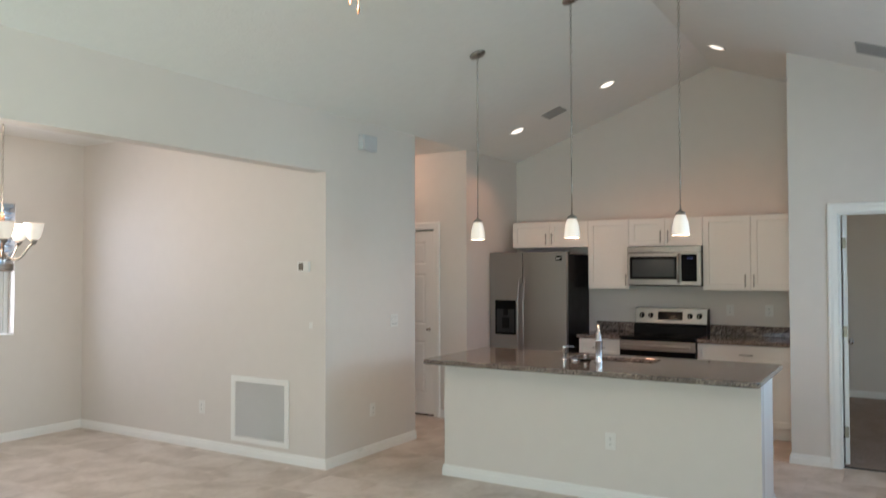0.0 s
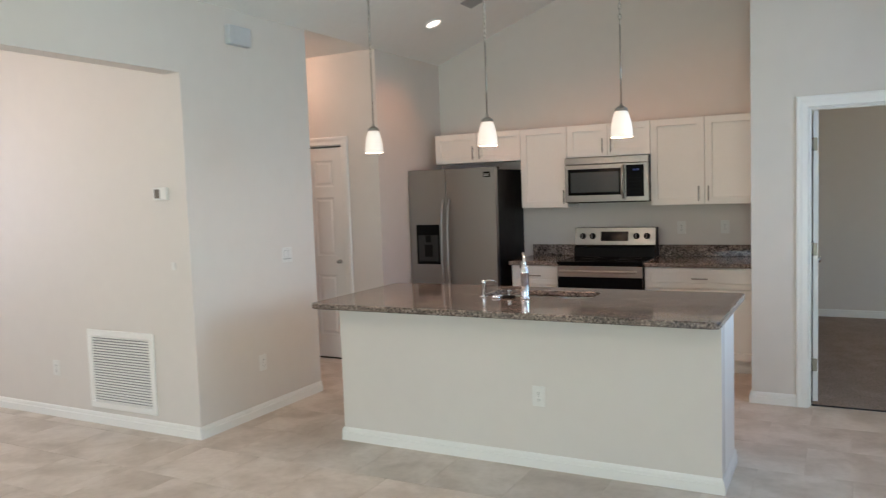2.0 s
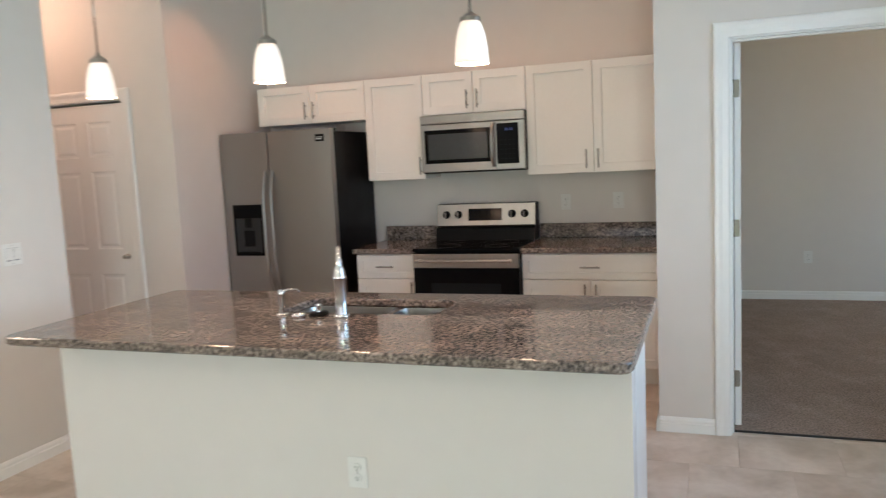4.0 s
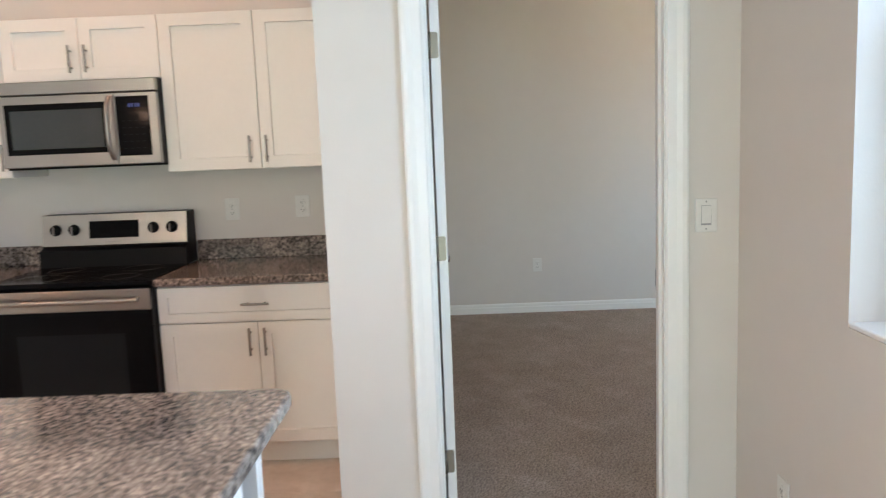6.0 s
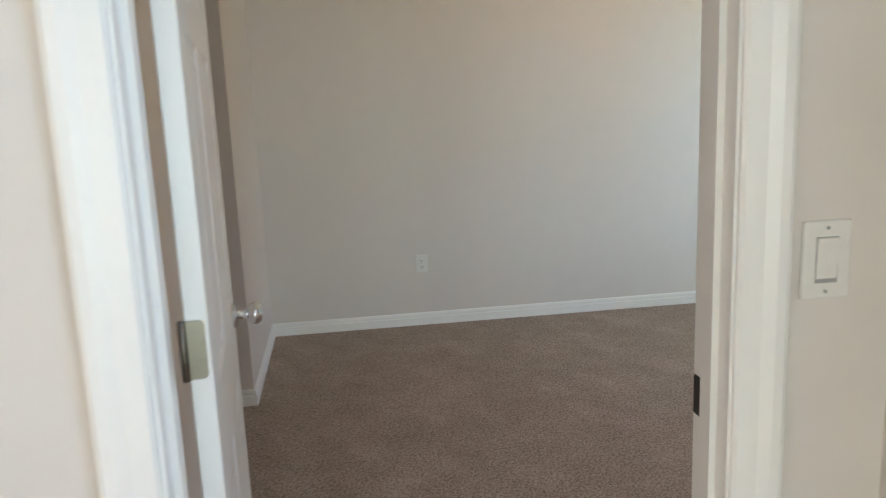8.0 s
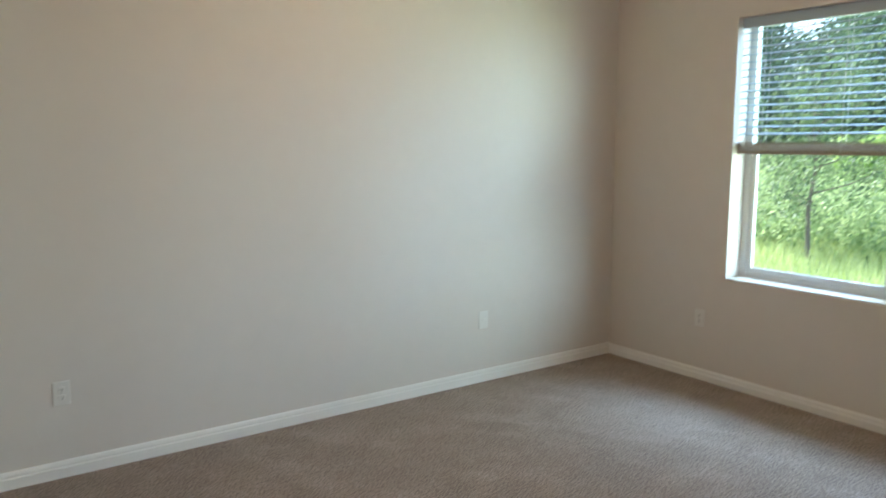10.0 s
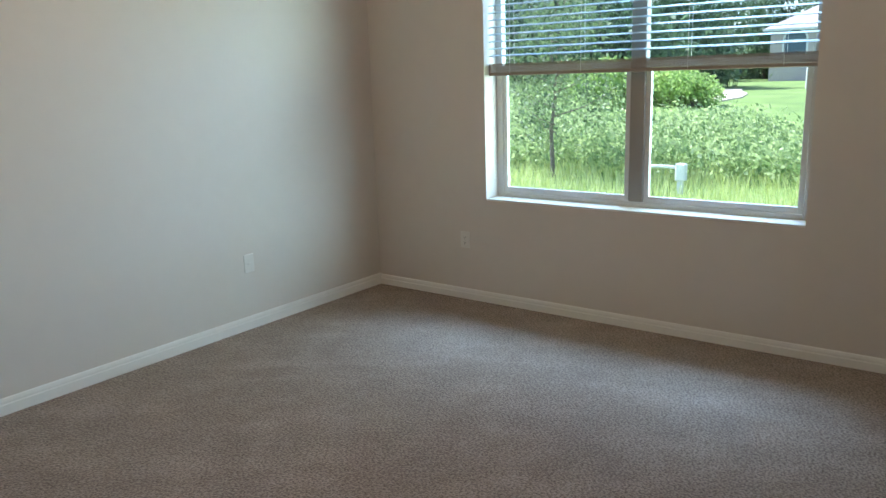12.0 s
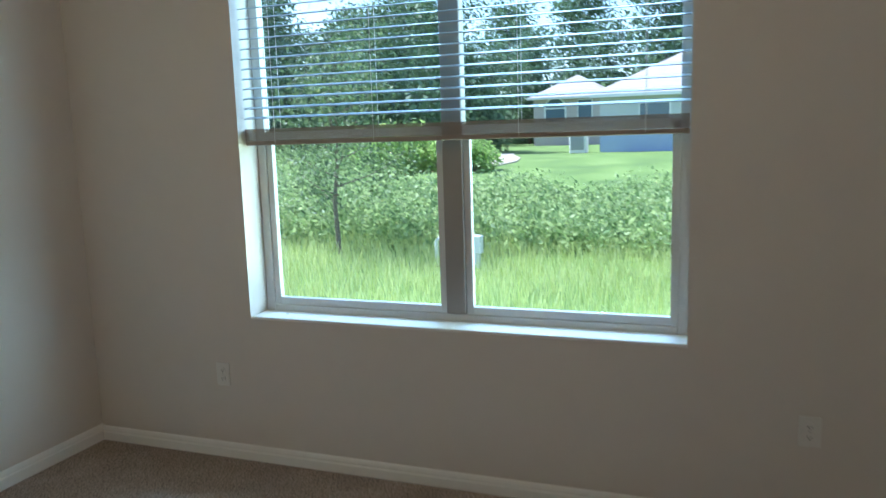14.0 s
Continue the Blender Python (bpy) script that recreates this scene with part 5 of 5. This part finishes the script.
th = thing("thermostat", (-3.668, DY1, 1.628), "white wall thermostat with a dark screen", "thermostat")
part("case", bx(-0.062, 0.062, -0.026, 0.0, -0.042, 0.042, r=0.005, seg=2), PLASTIC, th)
part("screen", bx(-0.046, 0.004, -0.0272, -0.025, -0.030, 0.030, r=0.001), LCD, th, "dark grey screen")
part("buttons", bx(0.020, 0.046, -0.0275, -0.025, -0.012, 0.012, r=0.001), PLASTIC, th)
cb = thing("door_chime", (XL, 5.52, 2.70), "grey-white door chime box high on the wall", "door chime")
cb.rotation_euler = (0, 0, radians(90))
part("box", bx(-0.105, 0.105, -0.05, 0.0, -0.065, 0.065, r=0.006, seg=2), CHIME, cb)
part("cover", bx(-0.088, 0.088, -0.055, -0.049, -0.052, 0.052, r=0.002), CHIME, cb)

GX0, GX1, GZ0, GZ1 = -4.505, -3.835, 0.118, 0.685
gr = thing("return_air_grille", ((GX0 + GX1) / 2, DY1, GZ0), "large white louvred return air grille low on the wall", "air grille")
gw, gh = (GX1 - GX0) / 2, GZ1 - GZ0
bm = bx(-gw, gw, -0.014, 0.0, 0.0, 0.045, r=0.004)
box(bm, -gw, gw, -0.014, 0.0, gh - 0.045, gh, r=0.004)
box(bm, -gw, -gw + 0.045, -0.0135, 0.0, 0.045, gh - 0.045, r=0.003)
box(bm, gw - 0.045, gw, -0.0135, 0.0, 0.045, gh - 0.045, r=0.003)
part("frame", bm, TRIM, gr)
part("backing", bx(-gw + 0.045, gw - 0.045, -0.002, -0.0005, 0.045, gh - 0.045), GREYP, gr)
bm = prism(bmesh.new(), [(-0.003, 0.005), (-0.0125, -0.003), (-0.0137, -0.002), (-0.0045, 0.0065)], "x", -gw + 0.045, gw - 0.045)
louvre = mesh_of("slat", bm, TRIM)
n = 25
for i in range(n):
    o = new("slat", louvre)
    o.parent, o.location = gr, (0, 0, 0.052 + (gh - 0.104) * i / (n - 1))


def ceiling_vent(x, y, w, label):
    z = zc(x)
    slope = math.atan2(ZR - ZL, RIDGE - XL) * (-1 if x < RIDGE else 1)
    v = thing("ceiling_vent", (x, y, z), label, "air vent", "ceiling vents")
    v.rotation_euler = (0, slope, 0)
    h = w / 2
    bm = bx(-h, h, -h, -h + 0.022, -0.010, 0.0, r=0.002)
    box(bm, -h, h, h - 0.022, h, -0.010, 0.0, r=0.002)
    box(bm, -h, -h + 0.022, -h + 0.022, h - 0.022, -0.010, 0.0, r=0.002)
    box(bm, h - 0.022, h, -h + 0.022, h - 0.022, -0.010, 0.0, r=0.002)
    part("frame", bm, GREYP, v)
    part("backing", bx(-h + 0.022, h - 0.022, -h + 0.022, h - 0.022, -0.003, -0.001), DARK, v)
    for i in range(7):
        yy_ = -h + 0.04 + (w - 0.08) * i / 6
        part("slat", prism(bmesh.new(), [(yy_ - 0.010, -0.003), (yy_ + 0.006, -0.012), (yy_ + 0.008, -0.012), (yy_ - 0.008, -0.003)], "x", -h + 0.022, h - 0.022), GREYP, v)


ceiling_vent(-2.53, 7.52, 0.21, "grey metal air vent on the sloping kitchen ceiling")
ceiling_vent(0.41, 6.45, 0.30, "grey metal air vent on the sloping ceiling near the bedroom")

# patio doors, both out of view and assumed, to explain light from behind
pdr = thing("patio_door", (-1.1, Y0 - 0.1, 0), "unseen white framed sliding glass door, assumed as a way in for daylight", "patio door", "patio doors")
pdr["kind"] = "structure"
bm = bx(-1.25, -1.19, -0.05, 0.05, 0, 2.08)
box(bm, 1.19, 1.25, -0.05, 0.05, 0, 2.08)
box(bm, -1.19, 1.19, -0.05, 0.05, 2.02, 2.08)
box(bm, -1.19, 1.19, -0.05, 0.05, 0, 0.03)
part("frame", bm, VINYL, pdr)
for a, b, y in ((-1.19, 0.03, 0.012), (-0.03, 1.19, -0.03)):
    bm = bx(a, a + 0.06, y, y + 0.03, 0.03, 2.02)
    box(bm, b - 0.06, b, y, y + 0.03, 0.03, 2.02)
    box(bm, a + 0.06, b - 0.06, y, y + 0.03, 0.03, 0.10)
    box(bm, a + 0.06, b - 0.06, y, y + 0.03, 1.96, 2.02)
    pn = part("panel", bm, VINYL, pdr)
    g = part("pane", bx(a + 0.06, b - 0.06, y + 0.012, y + 0.018, 0.10, 1.96), GLASS, pn)
    g.visible_shadow = False

copy_thing(pdr, pose(XR + 0.14, -1.1, 0, 0, 0, 90)).scale = (0.96, 1, 1)

# Overhang out of view, added to block direct sun from the bedroom.
solid("eave", bx(BX1 + 0.2, BX1 + 0.72, BYS - 0.2, BY1 + 0.3, 2.78, 2.92), TRIM, "unseen white roof eave added to keep sun off the bedroom window", "eave")

# ---------------------------------------------------------------- outdoors


def ground_z(x):
    u = min(max((x - 13.0) / 26.0, 0.0), 1.0)
    return -0.30 + 0.60 * u * u * (3 - 2 * u)


xs = [-900, -200, -60, -20, -8] + [4.9 + 0.8 * i for i in range(50)] + [60, 100, 200, 900]
ys = [-900, -200, -60, -20, 0, 6, 10, 14, 20, 30, 50, 100, 300, 900]
verts, faces = [], []
for y in ys:
    for x in xs:
        verts.append((x, y, ground_z(x)))
nx = len(xs)
for j in range(len(ys) - 1):
    for i in range(nx - 1):
        faces.append((j * nx + i, j * nx + i + 1, (j + 1) * nx + i + 1, (j + 1) * nx + i))
me = bpy.data.meshes.new("ground")
me.from_pydata(verts, [], faces)
me.materials.append(LAWN)
for p in me.polygons:
    p.use_smooth = True
tagged(new("ground", me), "green lawn running out from the house to the woods", "lawn", "", "structure")
rng_ = np.random.default_rng(7)


def blades(name, n, area, hmin, hmax, width, material, label, category, lean=0.35, leafy=0, dens=None, leaf=(0.028, 0.065), spread=0.07):
    """Upright blades, each with an own bend; leafy adds that many side leaves to a stem."""
    x = rng_.uniform(area[0], area[1], n)
    y = rng_.uniform(area[2], area[3], n)
    V, F = [], []
    for i in range(n):
        h = rng_.uniform(hmin, hmax)
        if dens:
            h *= dens(x[i], y[i])
        a, b = rng_.uniform(0, 2 * math.pi), rng_.uniform(0, 2 * math.pi)
        l = h * lean * rng_.uniform(0.2, 1)
        z0 = ground_z(x[i]) - 0.02
        dx, dy = math.cos(a) * width, math.sin(a) * width
        bx_, by_ = math.cos(b) * l, math.sin(b) * l
        k = len(V)
        V += [(x[i] - dx, y[i] - dy, z0), (x[i] + dx, y[i] + dy, z0), (x[i] + dx * 0.7 + bx_ * 0.4, y[i] + dy * 0.7 + by_ * 0.4, z0 + h * 0.6),
              (x[i] - dx * 0.7 + bx_ * 0.4, y[i] - dy * 0.7 + by_ * 0.4, z0 + h * 0.6), (x[i] + bx_, y[i] + by_, z0 + h)]
        F += [(k, k + 1, k + 2, k + 3), (k + 3, k + 2, k + 4)]
        for q in range(leafy):
            u = rng_.uniform(0.25, 1.0)
            px, py, pz = x[i] + bx_ * u * u, y[i] + by_ * u * u, z0 + h * u
            c = Vector((px, py, pz)) + Vector(rng_.normal(0, spread, 3))
            d = Vector(rng_.normal(0, 1, 3)).normalized()
            e = d.cross(Vector(rng_.normal(0, 1, 3))).normalized()
            s = rng_.uniform(*leaf)
            k = len(V)
            V += [tuple(c - d * s), tuple(c + e * s * 0.5), tuple(c + d * s), tuple(c - e * s * 0.5)]
            F.append((k, k + 1, k + 2, k + 3))
    m_ = bpy.data.meshes.new(name)
    m_.from_pydata(V, [], F)
    m_.materials.append(material)
    return tagged(new(name, m_), label, category, "", "stuff")


def tree_mesh(height, crown_r, n_leaves, seed, leaf=0.16, bare=0.3):
    """Trunk with limbs as one mesh, and a crown of leaves gathered round the limb ends as another."""
    r = np.random.default_rng(seed)
    bm = bmesh.new()
    tr = height * 0.013
    bend = [Vector((0, 0, 0))]
    for i in range(1, 8):
        bend.append(Vector((r.normal(0, 0.02) * height * i / 7, r.normal(0, 0.02) * height * i / 7, height * 0.92 * i / 7)))
    tube(bm, bend, tr, 8, tr * 0.18)
    tips = []
    for i in range(16):
        u = bare + (0.96 - bare) * i / 15
        base = bend[0].lerp(bend[-1], u)
        a = i * 2.4 + r.normal(0, 0.3)
        ln = crown_r * (1.05 - 0.75 * abs(u - bare - 0.15)) * r.uniform(0.7, 1.1)
        tip = base + Vector((math.cos(a) * ln, math.sin(a) * ln, ln * r.uniform(0.15, 0.7)))
        mid = base.lerp(tip, 0.5) + Vector((0, 0, -0.05 * ln))
        tube(bm, [base, mid, tip], tr * 0.35, 5, tr * 0.06)
        tips += [tip, mid, base.lerp(tip, 0.75)]
    V, F = [], []
    cl = len(tips)
    for i in range(n_leaves):
        t = tips[int(r.integers(cl))]
        c = t + Vector(r.normal(0, 1, 3)) * crown_r * 0.21
        d = Vector(r.normal(0, 1, 3)).normalized()
        e = d.cross(Vector(r.normal(0, 1, 3))).normalized()
        s = leaf * r.uniform(0.5, 1.1)
        k = len(V)
        V += [tuple(c - d * s), tuple(c + e * s * 0.45), tuple(c + d * s), tuple(c - e * s * 0.45)]
        F.append((k, k + 1, k + 2, k + 3))
    crown = bpy.data.meshes.new("crown")
    crown.from_pydata(V, [], F)
    trunk = bpy.data.meshes.new("trunk")
    bm.to_mesh(trunk)
    bm.free()
    trunk.materials.append(BARK)
    return trunk, crown


def tree(at, meshes, label, group, leafm, turn, scale=1.0):
    t = thing("tree", at, label, "tree", group)
    t.rotation_euler, t.scale = (0, 0, turn), (scale, scale, scale)
    trunk, crown = meshes
    if not crown.materials:
        crown.materials.append(leafm)
    for nm, m_ in (("trunk", trunk), ("crown", crown)):
        o = new(nm, m_)
        o.parent = t
    return t


blades("lawn_grass", 26000, (5.6, 14.2, 6.0, 19.0), 0.12, 0.34, 0.006, GRASS, "long sunlit lawn grass behind the house", "grass", 0.5)


def weed_height(x, y):
    u = min(max((y - 11.5) / 3.5, 0.0), 1.0) if x < 20 else 1.0
    return (0.58 + 0.42 * u) * (0.55 + 0.55 * abs(noise.noise((x * 0.35, y * 0.35, 1.7))) * 2 + 0.25 * noise.noise((x * 1.1, y * 1.1, 4.0)))


blades("tall_weeds", 6000, (12.7, 20.0, 5.0, 30.0), 0.6, 1.35, 0.006, WEED, "belt of tall leafy weeds beyond the lawn", "weeds", 0.3, 17, weed_height, (0.028, 0.075), 0.10)
blades("far_weeds", 3000, (20.0, 36.0, 19.0, 46.0), 0.9, 1.7, 0.02, WEED, "rough green scrub in front of the woods", "scrub", 0.3, 10, weed_height)
blades("woods_undergrowth", 2600, (36.5, 52.0, 21.5, 50.0), 1.6, 4.2, 0.03, TREELEAF, "dense undergrowth filling the edge of the woods", "undergrowth", 0.3, 16, None, (0.12, 0.30), 0.45)
blades("far_undergrowth", 900, (76.0, 92.0, -4.0, 34.0), 2.0, 6.0, 0.04, TREELEAF, "dark undergrowth behind the far houses", "undergrowth", 0.3, 18, None, (0.25, 0.5), 0.9)
bm = bmesh.new()
SP = [(31.0, 16.9), (34.0, 16.6), (37.0, 17.2), (41.0, 18.6), (44.0, 19.4), (44.0, 20.4), (40.0, 19.4), (36.5, 18.1), (33.5, 17.6)]
up_ = [bm.verts.new((x, y, ground_z(x) + 0.05)) for x, y in SP]
dn_ = [bm.verts.new((x, y, ground_z(x) - 0.10)) for x, y in SP]
bm.faces.new(up_)
for i in range(len(SP)):
    k = (i + 1) % len(SP)
    bm.faces.new((up_[i], dn_[i], dn_[k], up_[k]))
solid("sand_path", bm, SAND, "strip of pale sand at the edge of the scrub", "path")

big = [tree_mesh(13.0, 3.6, 6000, 11, 0.25, 0.10), tree_mesh(11.0, 3.3, 5400, 12, 0.24, 0.08), tree_mesh(15.0, 3.5, 6000, 13, 0.27, 0.14)]
spots = [(38, 25), (41, 29), (37, 32), (46, 24.5), (40, 36), (36, 40), (45, 33), (33, 37), (49, 28), (52, 33), (34, 45), (43, 42), (55, 29), (62, 33), (30, 42), (48, 38), (68, 29),
         (80, 14), (82, 20), (78, 27), (85, 31), (76, 6), (84, 8), (90, 24), (72, 35), (88, 15), (58, 2)]
for i, (x, y) in enumerate(spots):
    tree((x, y, ground_z(x) - 0.05), big[i % 3], "tall leafy tree at the edge of the woods", "woods behind the lawn", TREELEAF, i * 1.7, (0.62 if x < 70 else 0.95) + 0.06 * (i * 7 % 6))
young = tree_mesh(3.3, 1.05, 4200, 21, 0.05, 0.27)
tree((12.4, 13.75, -0.31), young, "slender young tree with small grey-green leaves", "", YOUNGLEAF, 0.4)


def bush_mesh(width, height, n_leaves, seed):
    """Stems and a low uneven mass of leaves gathered in lobes."""
    q = np.random.default_rng(seed)
    bm = bmesh.new()
    lobes = []
    for i in range(9):
        a, d = i * 2.4, width * 0.42 * math.sqrt((i + 0.3) / 9)
        lobes.append(Vector((math.cos(a) * d, math.sin(a) * d, height * q.uniform(0.35, 0.85))))
        tube(bm, [Vector((0, 0, -0.1)), lobes[-1] * 0.5, lobes[-1]], 0.03, 5, 0.008)
    V, F = [], []
    for i in range(n_leaves):
        v = Vector(q.normal(0, 1, 3)).normalized() * width * 0.19 * q.uniform(0.6, 1.15)
        c = lobes[int(q.integers(9))] + v
        d = Vector(q.normal(0, 1, 3)).normalized()
        e = d.cross(Vector(q.normal(0, 1, 3))).normalized()
        z = 0.11 * q.uniform(0.6, 1.2)
        k = len(V)
        V += [tuple(c - d * z), tuple(c + e * z * 0.5), tuple(c + d * z), tuple(c - e * z * 0.5)]
        F.append((k, k + 1, k + 2, k + 3))
    leaves = bpy.data.meshes.new("leaves")
    leaves.from_pydata(V, [], F)
    leaves.materials.append(BUSHLEAF)
    return mesh_of("stems", bm, BARK), leaves


bushes = [bush_mesh(3.0, 1.5, 2600, 31), bush_mesh(2.4, 1.15, 2000, 32)]
for i, (x, y, sc) in enumerate(((30.0, 18.3, 0.95), (31.5, 20.3, 1.15), (29.5, 17.1, 0.75), (33.0, 18.9, 0.75), (29.0, 20.6, 1.1), (35.0, 20.6, 1.0))):
    b_ = thing("bush", (x, y, ground_z(x)), "rounded bright green bush at the edge of the lawn", "bush", "bushes before the woods")
    b_.rotation_euler, b_.scale = (0, 0, i * 1.3), (sc, sc, sc)
    for nm, m_ in zip(("stems", "leaves"), bushes[i % 2]):
        o = new(nm, m_)
        o.parent = b_


def house(name, x0, x1, y0, y1, z, wall, rise, label, windows, arch=None, wallm=None, band_height=0.0):
    """A single-storey house with a hipped roof; its windows are on the faces towards -x and -y."""
    h = thing(name, ((x0 + x1) / 2, (y0 + y1) / 2, z), label, "house", "houses beyond the lawn")
    hx, hy = (x1 - x0) / 2, (y1 - y0) / 2
    part("wall", bx(-hx, hx, -hy, hy, -0.5, wall), wallm or STUCCO, h)
    # blue-grey band along the foot of the -x wall
    if band_height:
        part("plinth", bx(-hx - 0.04, -hx - 0.001, -hy, hy, -0.5, band_height), BLUEBAND, h, "blue-grey band along the foot of the wall")
    o = 0.5
    bm = bmesh.new()
    a = [bm.verts.new(p) for p in ((-hx - o, -hy - o, wall), (hx + o, -hy - o, wall), (hx + o, hy + o, wall), (-hx - o, hy + o, wall))]
    m_ = min(hx, hy)
    lx_, ly_ = hx - m_, hy - m_
    b = [bm.verts.new(p) for p in ((-lx_ - 0.01, -ly_ - 0.01, wall + rise), (lx_ + 0.01, ly_ + 0.01, wall + rise))]
    if hx >= hy:
        fs = ((a[0], a[1], b[1], b[0]), (a[2], a[3], b[0], b[1]), (a[3], a[0], b[0]), (a[1], a[2], b[1]))
    else:
        fs = ((a[1], a[2], b[1], b[0]), (a[3], a[0], b[0], b[1]), (a[0], a[1], b[0]), (a[2], a[3], b[1]))
    for f in fs:
        bm.faces.new(f)
    bm.faces.new(a[::-1])
    part("roof", bm, ROOF, h)
    bm = bx(-hx - o - 0.02, -hx - o, -hy - o, hy + o, wall - 0.16, wall + 0.02)
    box(bm, -hx - o, hx + o, -hy - o - 0.02, -hy - o, wall - 0.16, wall + 0.02)
    part("fascia", bm, TRIM, h)
    for wy, wz, ww, wh in windows:
        w = part("window", bx(-hx - 0.05, -hx, wy - ww / 2 - 0.08, wy + ww / 2 + 0.08, wz - 0.08, wz + wh + 0.08), TRIM, h)
        part("pane", bx(-hx - 0.06, -hx - 0.05, wy - ww / 2, wy + ww / 2, wz, wz + wh), HOUSEGLASS, w)
    if arch:
        wy, wz, ww, wh = arch
        ring = [(wy + ww / 2 * math.cos(radians(a)), wz + wh + ww / 2 * math.sin(radians(a))) for a in range(0, 181, 15)]
        outer = [(wy - ww / 2 - 0.14, wz), (wy + ww / 2 + 0.14, wz)] + [(wy + (ww / 2 + 0.14) * math.cos(radians(a)), wz + wh + (ww / 2 + 0.14) * math.sin(radians(a))) for a in range(0, 181, 15)]
        w = part("window", prism(bmesh.new(), outer, "x", -hx - 0.05, -hx), TRIM, h, "arched window with white trim")
        part("pane", prism(bmesh.new(), [(wy - ww / 2, wz + 0.1), (wy + ww / 2, wz + 0.1)] + ring, "x", -hx - 0.06, -hx - 0.05), HOUSEGLASS, w)
        part("transom", bx(-hx - 0.075, -hx - 0.058, wy - ww / 2, wy + ww / 2, wz + wh - 0.06, wz + wh + 0.06), TRIM, w)
    return h


house("house", 44.0, 54.0, 5.6, 14.56, 0.29, 3.1, 2.6, "single-storey white stucco house with a hipped shingle roof", [(1.6, 1.55, 1.5, 1.0), (-1.5, 1.55, 1.4, 1.0)], None, None, 1.0)
house("house", 66.0, 75.0, 17.3, 23.6, 0.30, 4.0, 2.0, "far pinkish stucco house with a hipped roof and an arched window", [(-1.2, 2.2, 1.1, 1.5)], (1.3, 1.6, 1.6, 1.5), PINKSTUCCO)
house("neighbour_house", -19.0, -11.0, -6.0, 12.0, -0.3, 3.0, 2.0, "pale blue-grey neighbouring house across the side yard", [])
for o in bpy.data.objects:
    if o.name.startswith("neighbour_house"):
        for c in o.children:
            if c.name.startswith("wall"):
                c.data.materials[0] = SIDING
ut = thing("utility_box", (11.6, 11.16, ground_z(11.6)), "white utility box on a post with a side pipe", "utility box")
part("post", bx(-0.045, 0.045, -0.045, 0.045, -0.1, 0.40, r=0.008), PLASTIC, ut)
part("box", bx(-0.065, 0.065, -0.075, 0.075, 0.20, 0.46, r=0.015), PLASTIC, ut)
part("pipe", tube(bmesh.new(), [(0, 0.06, 0.40), (0, 0.30, 0.405), (0, 0.56, 0.40), (0, 0.60, 0.36), (0, 0.60, -0.05)], 0.028, 10), PLASTIC, ut, "white horizontal pipe", smooth=True)
gr_ = thing("garden_equipment", (43.4, 15.6, 0.28), "white outdoor equipment beside the house", "equipment")
part("case", bx(-0.45, 0.45, -0.45, 0.45, 0.0, 1.1, r=0.05), PLASTIC, gr_)
part("louvre", bx(-0.47, -0.45, -0.35, 0.35, 0.2, 0.95), GREYP, gr_)

# ---------------------------------------------------------------- floor tiles
TS, GAP = 0.4572, 0.0020
tile_meshes = {}


def tile(x0, x1, y0, y1):
    key = (round(x1 - x0, 4), round(y1 - y0, 4))
    if key not in tile_meshes:
        w, d = key
        e = 0.0012
        V = [(0, 0, -0.012), (w, 0, -0.012), (w, d, -0.012), (0, d, -0.012), (0, 0, -e), (w, 0, -e), (w, d, -e), (0, d, -e), (e, e, 0), (w - e, e, 0), (w - e, d - e, 0), (e, d - e, 0)]
        F = [(0, 1, 5, 4), (1, 2, 6, 5), (2, 3, 7, 6), (3, 0, 4, 7), (4, 5, 9, 8), (5, 6, 10, 9), (6, 7, 11, 10), (7, 4, 8, 11), (8, 9, 10, 11)]
        m_ = bpy.data.meshes.new("tile")
        m_.from_pydata(V, [], F)
        m_.materials.append(TILE)
        tile_meshes[key] = m_
    o = new("tile", tile_meshes[key])
    o.parent, o.location = floor, (x0, y0, 0.0)


areas = [(XL, XR, Y0, YD), (XL, XS, YD, YK), (DX, XL, DY0, DY1), (-5.3, XL, HY0, HY1 + 0.02), (0.095, 0.897, YD, YD + 0.055)]
count = 0
for ax0, ax1, ay0, ay1 in areas:
    j = math.floor((ay0 - 0.31) / TS)
    while 0.31 + j * TS < ay1:
        i = math.floor((ax0 - 0.12 - TS) / TS)
        off = 0.12 + (TS / 2 if j % 2 else 0.0)
        while off + i * TS < ax1:
            x0, x1 = max(off + i * TS + GAP / 2, ax0 + 0.001), min(off + (i + 1) * TS - GAP / 2, ax1 - 0.001)
            y0, y1 = max(0.31 + j * TS + GAP / 2, ay0 + 0.001), min(0.31 + (j + 1) * TS - GAP / 2, ay1 - 0.001)
            if x1 - x0 > 0.004 and y1 - y0 > 0.004:
                tile(x0, x1, y0, y1)
                count += 1
            i += 1
        j += 1
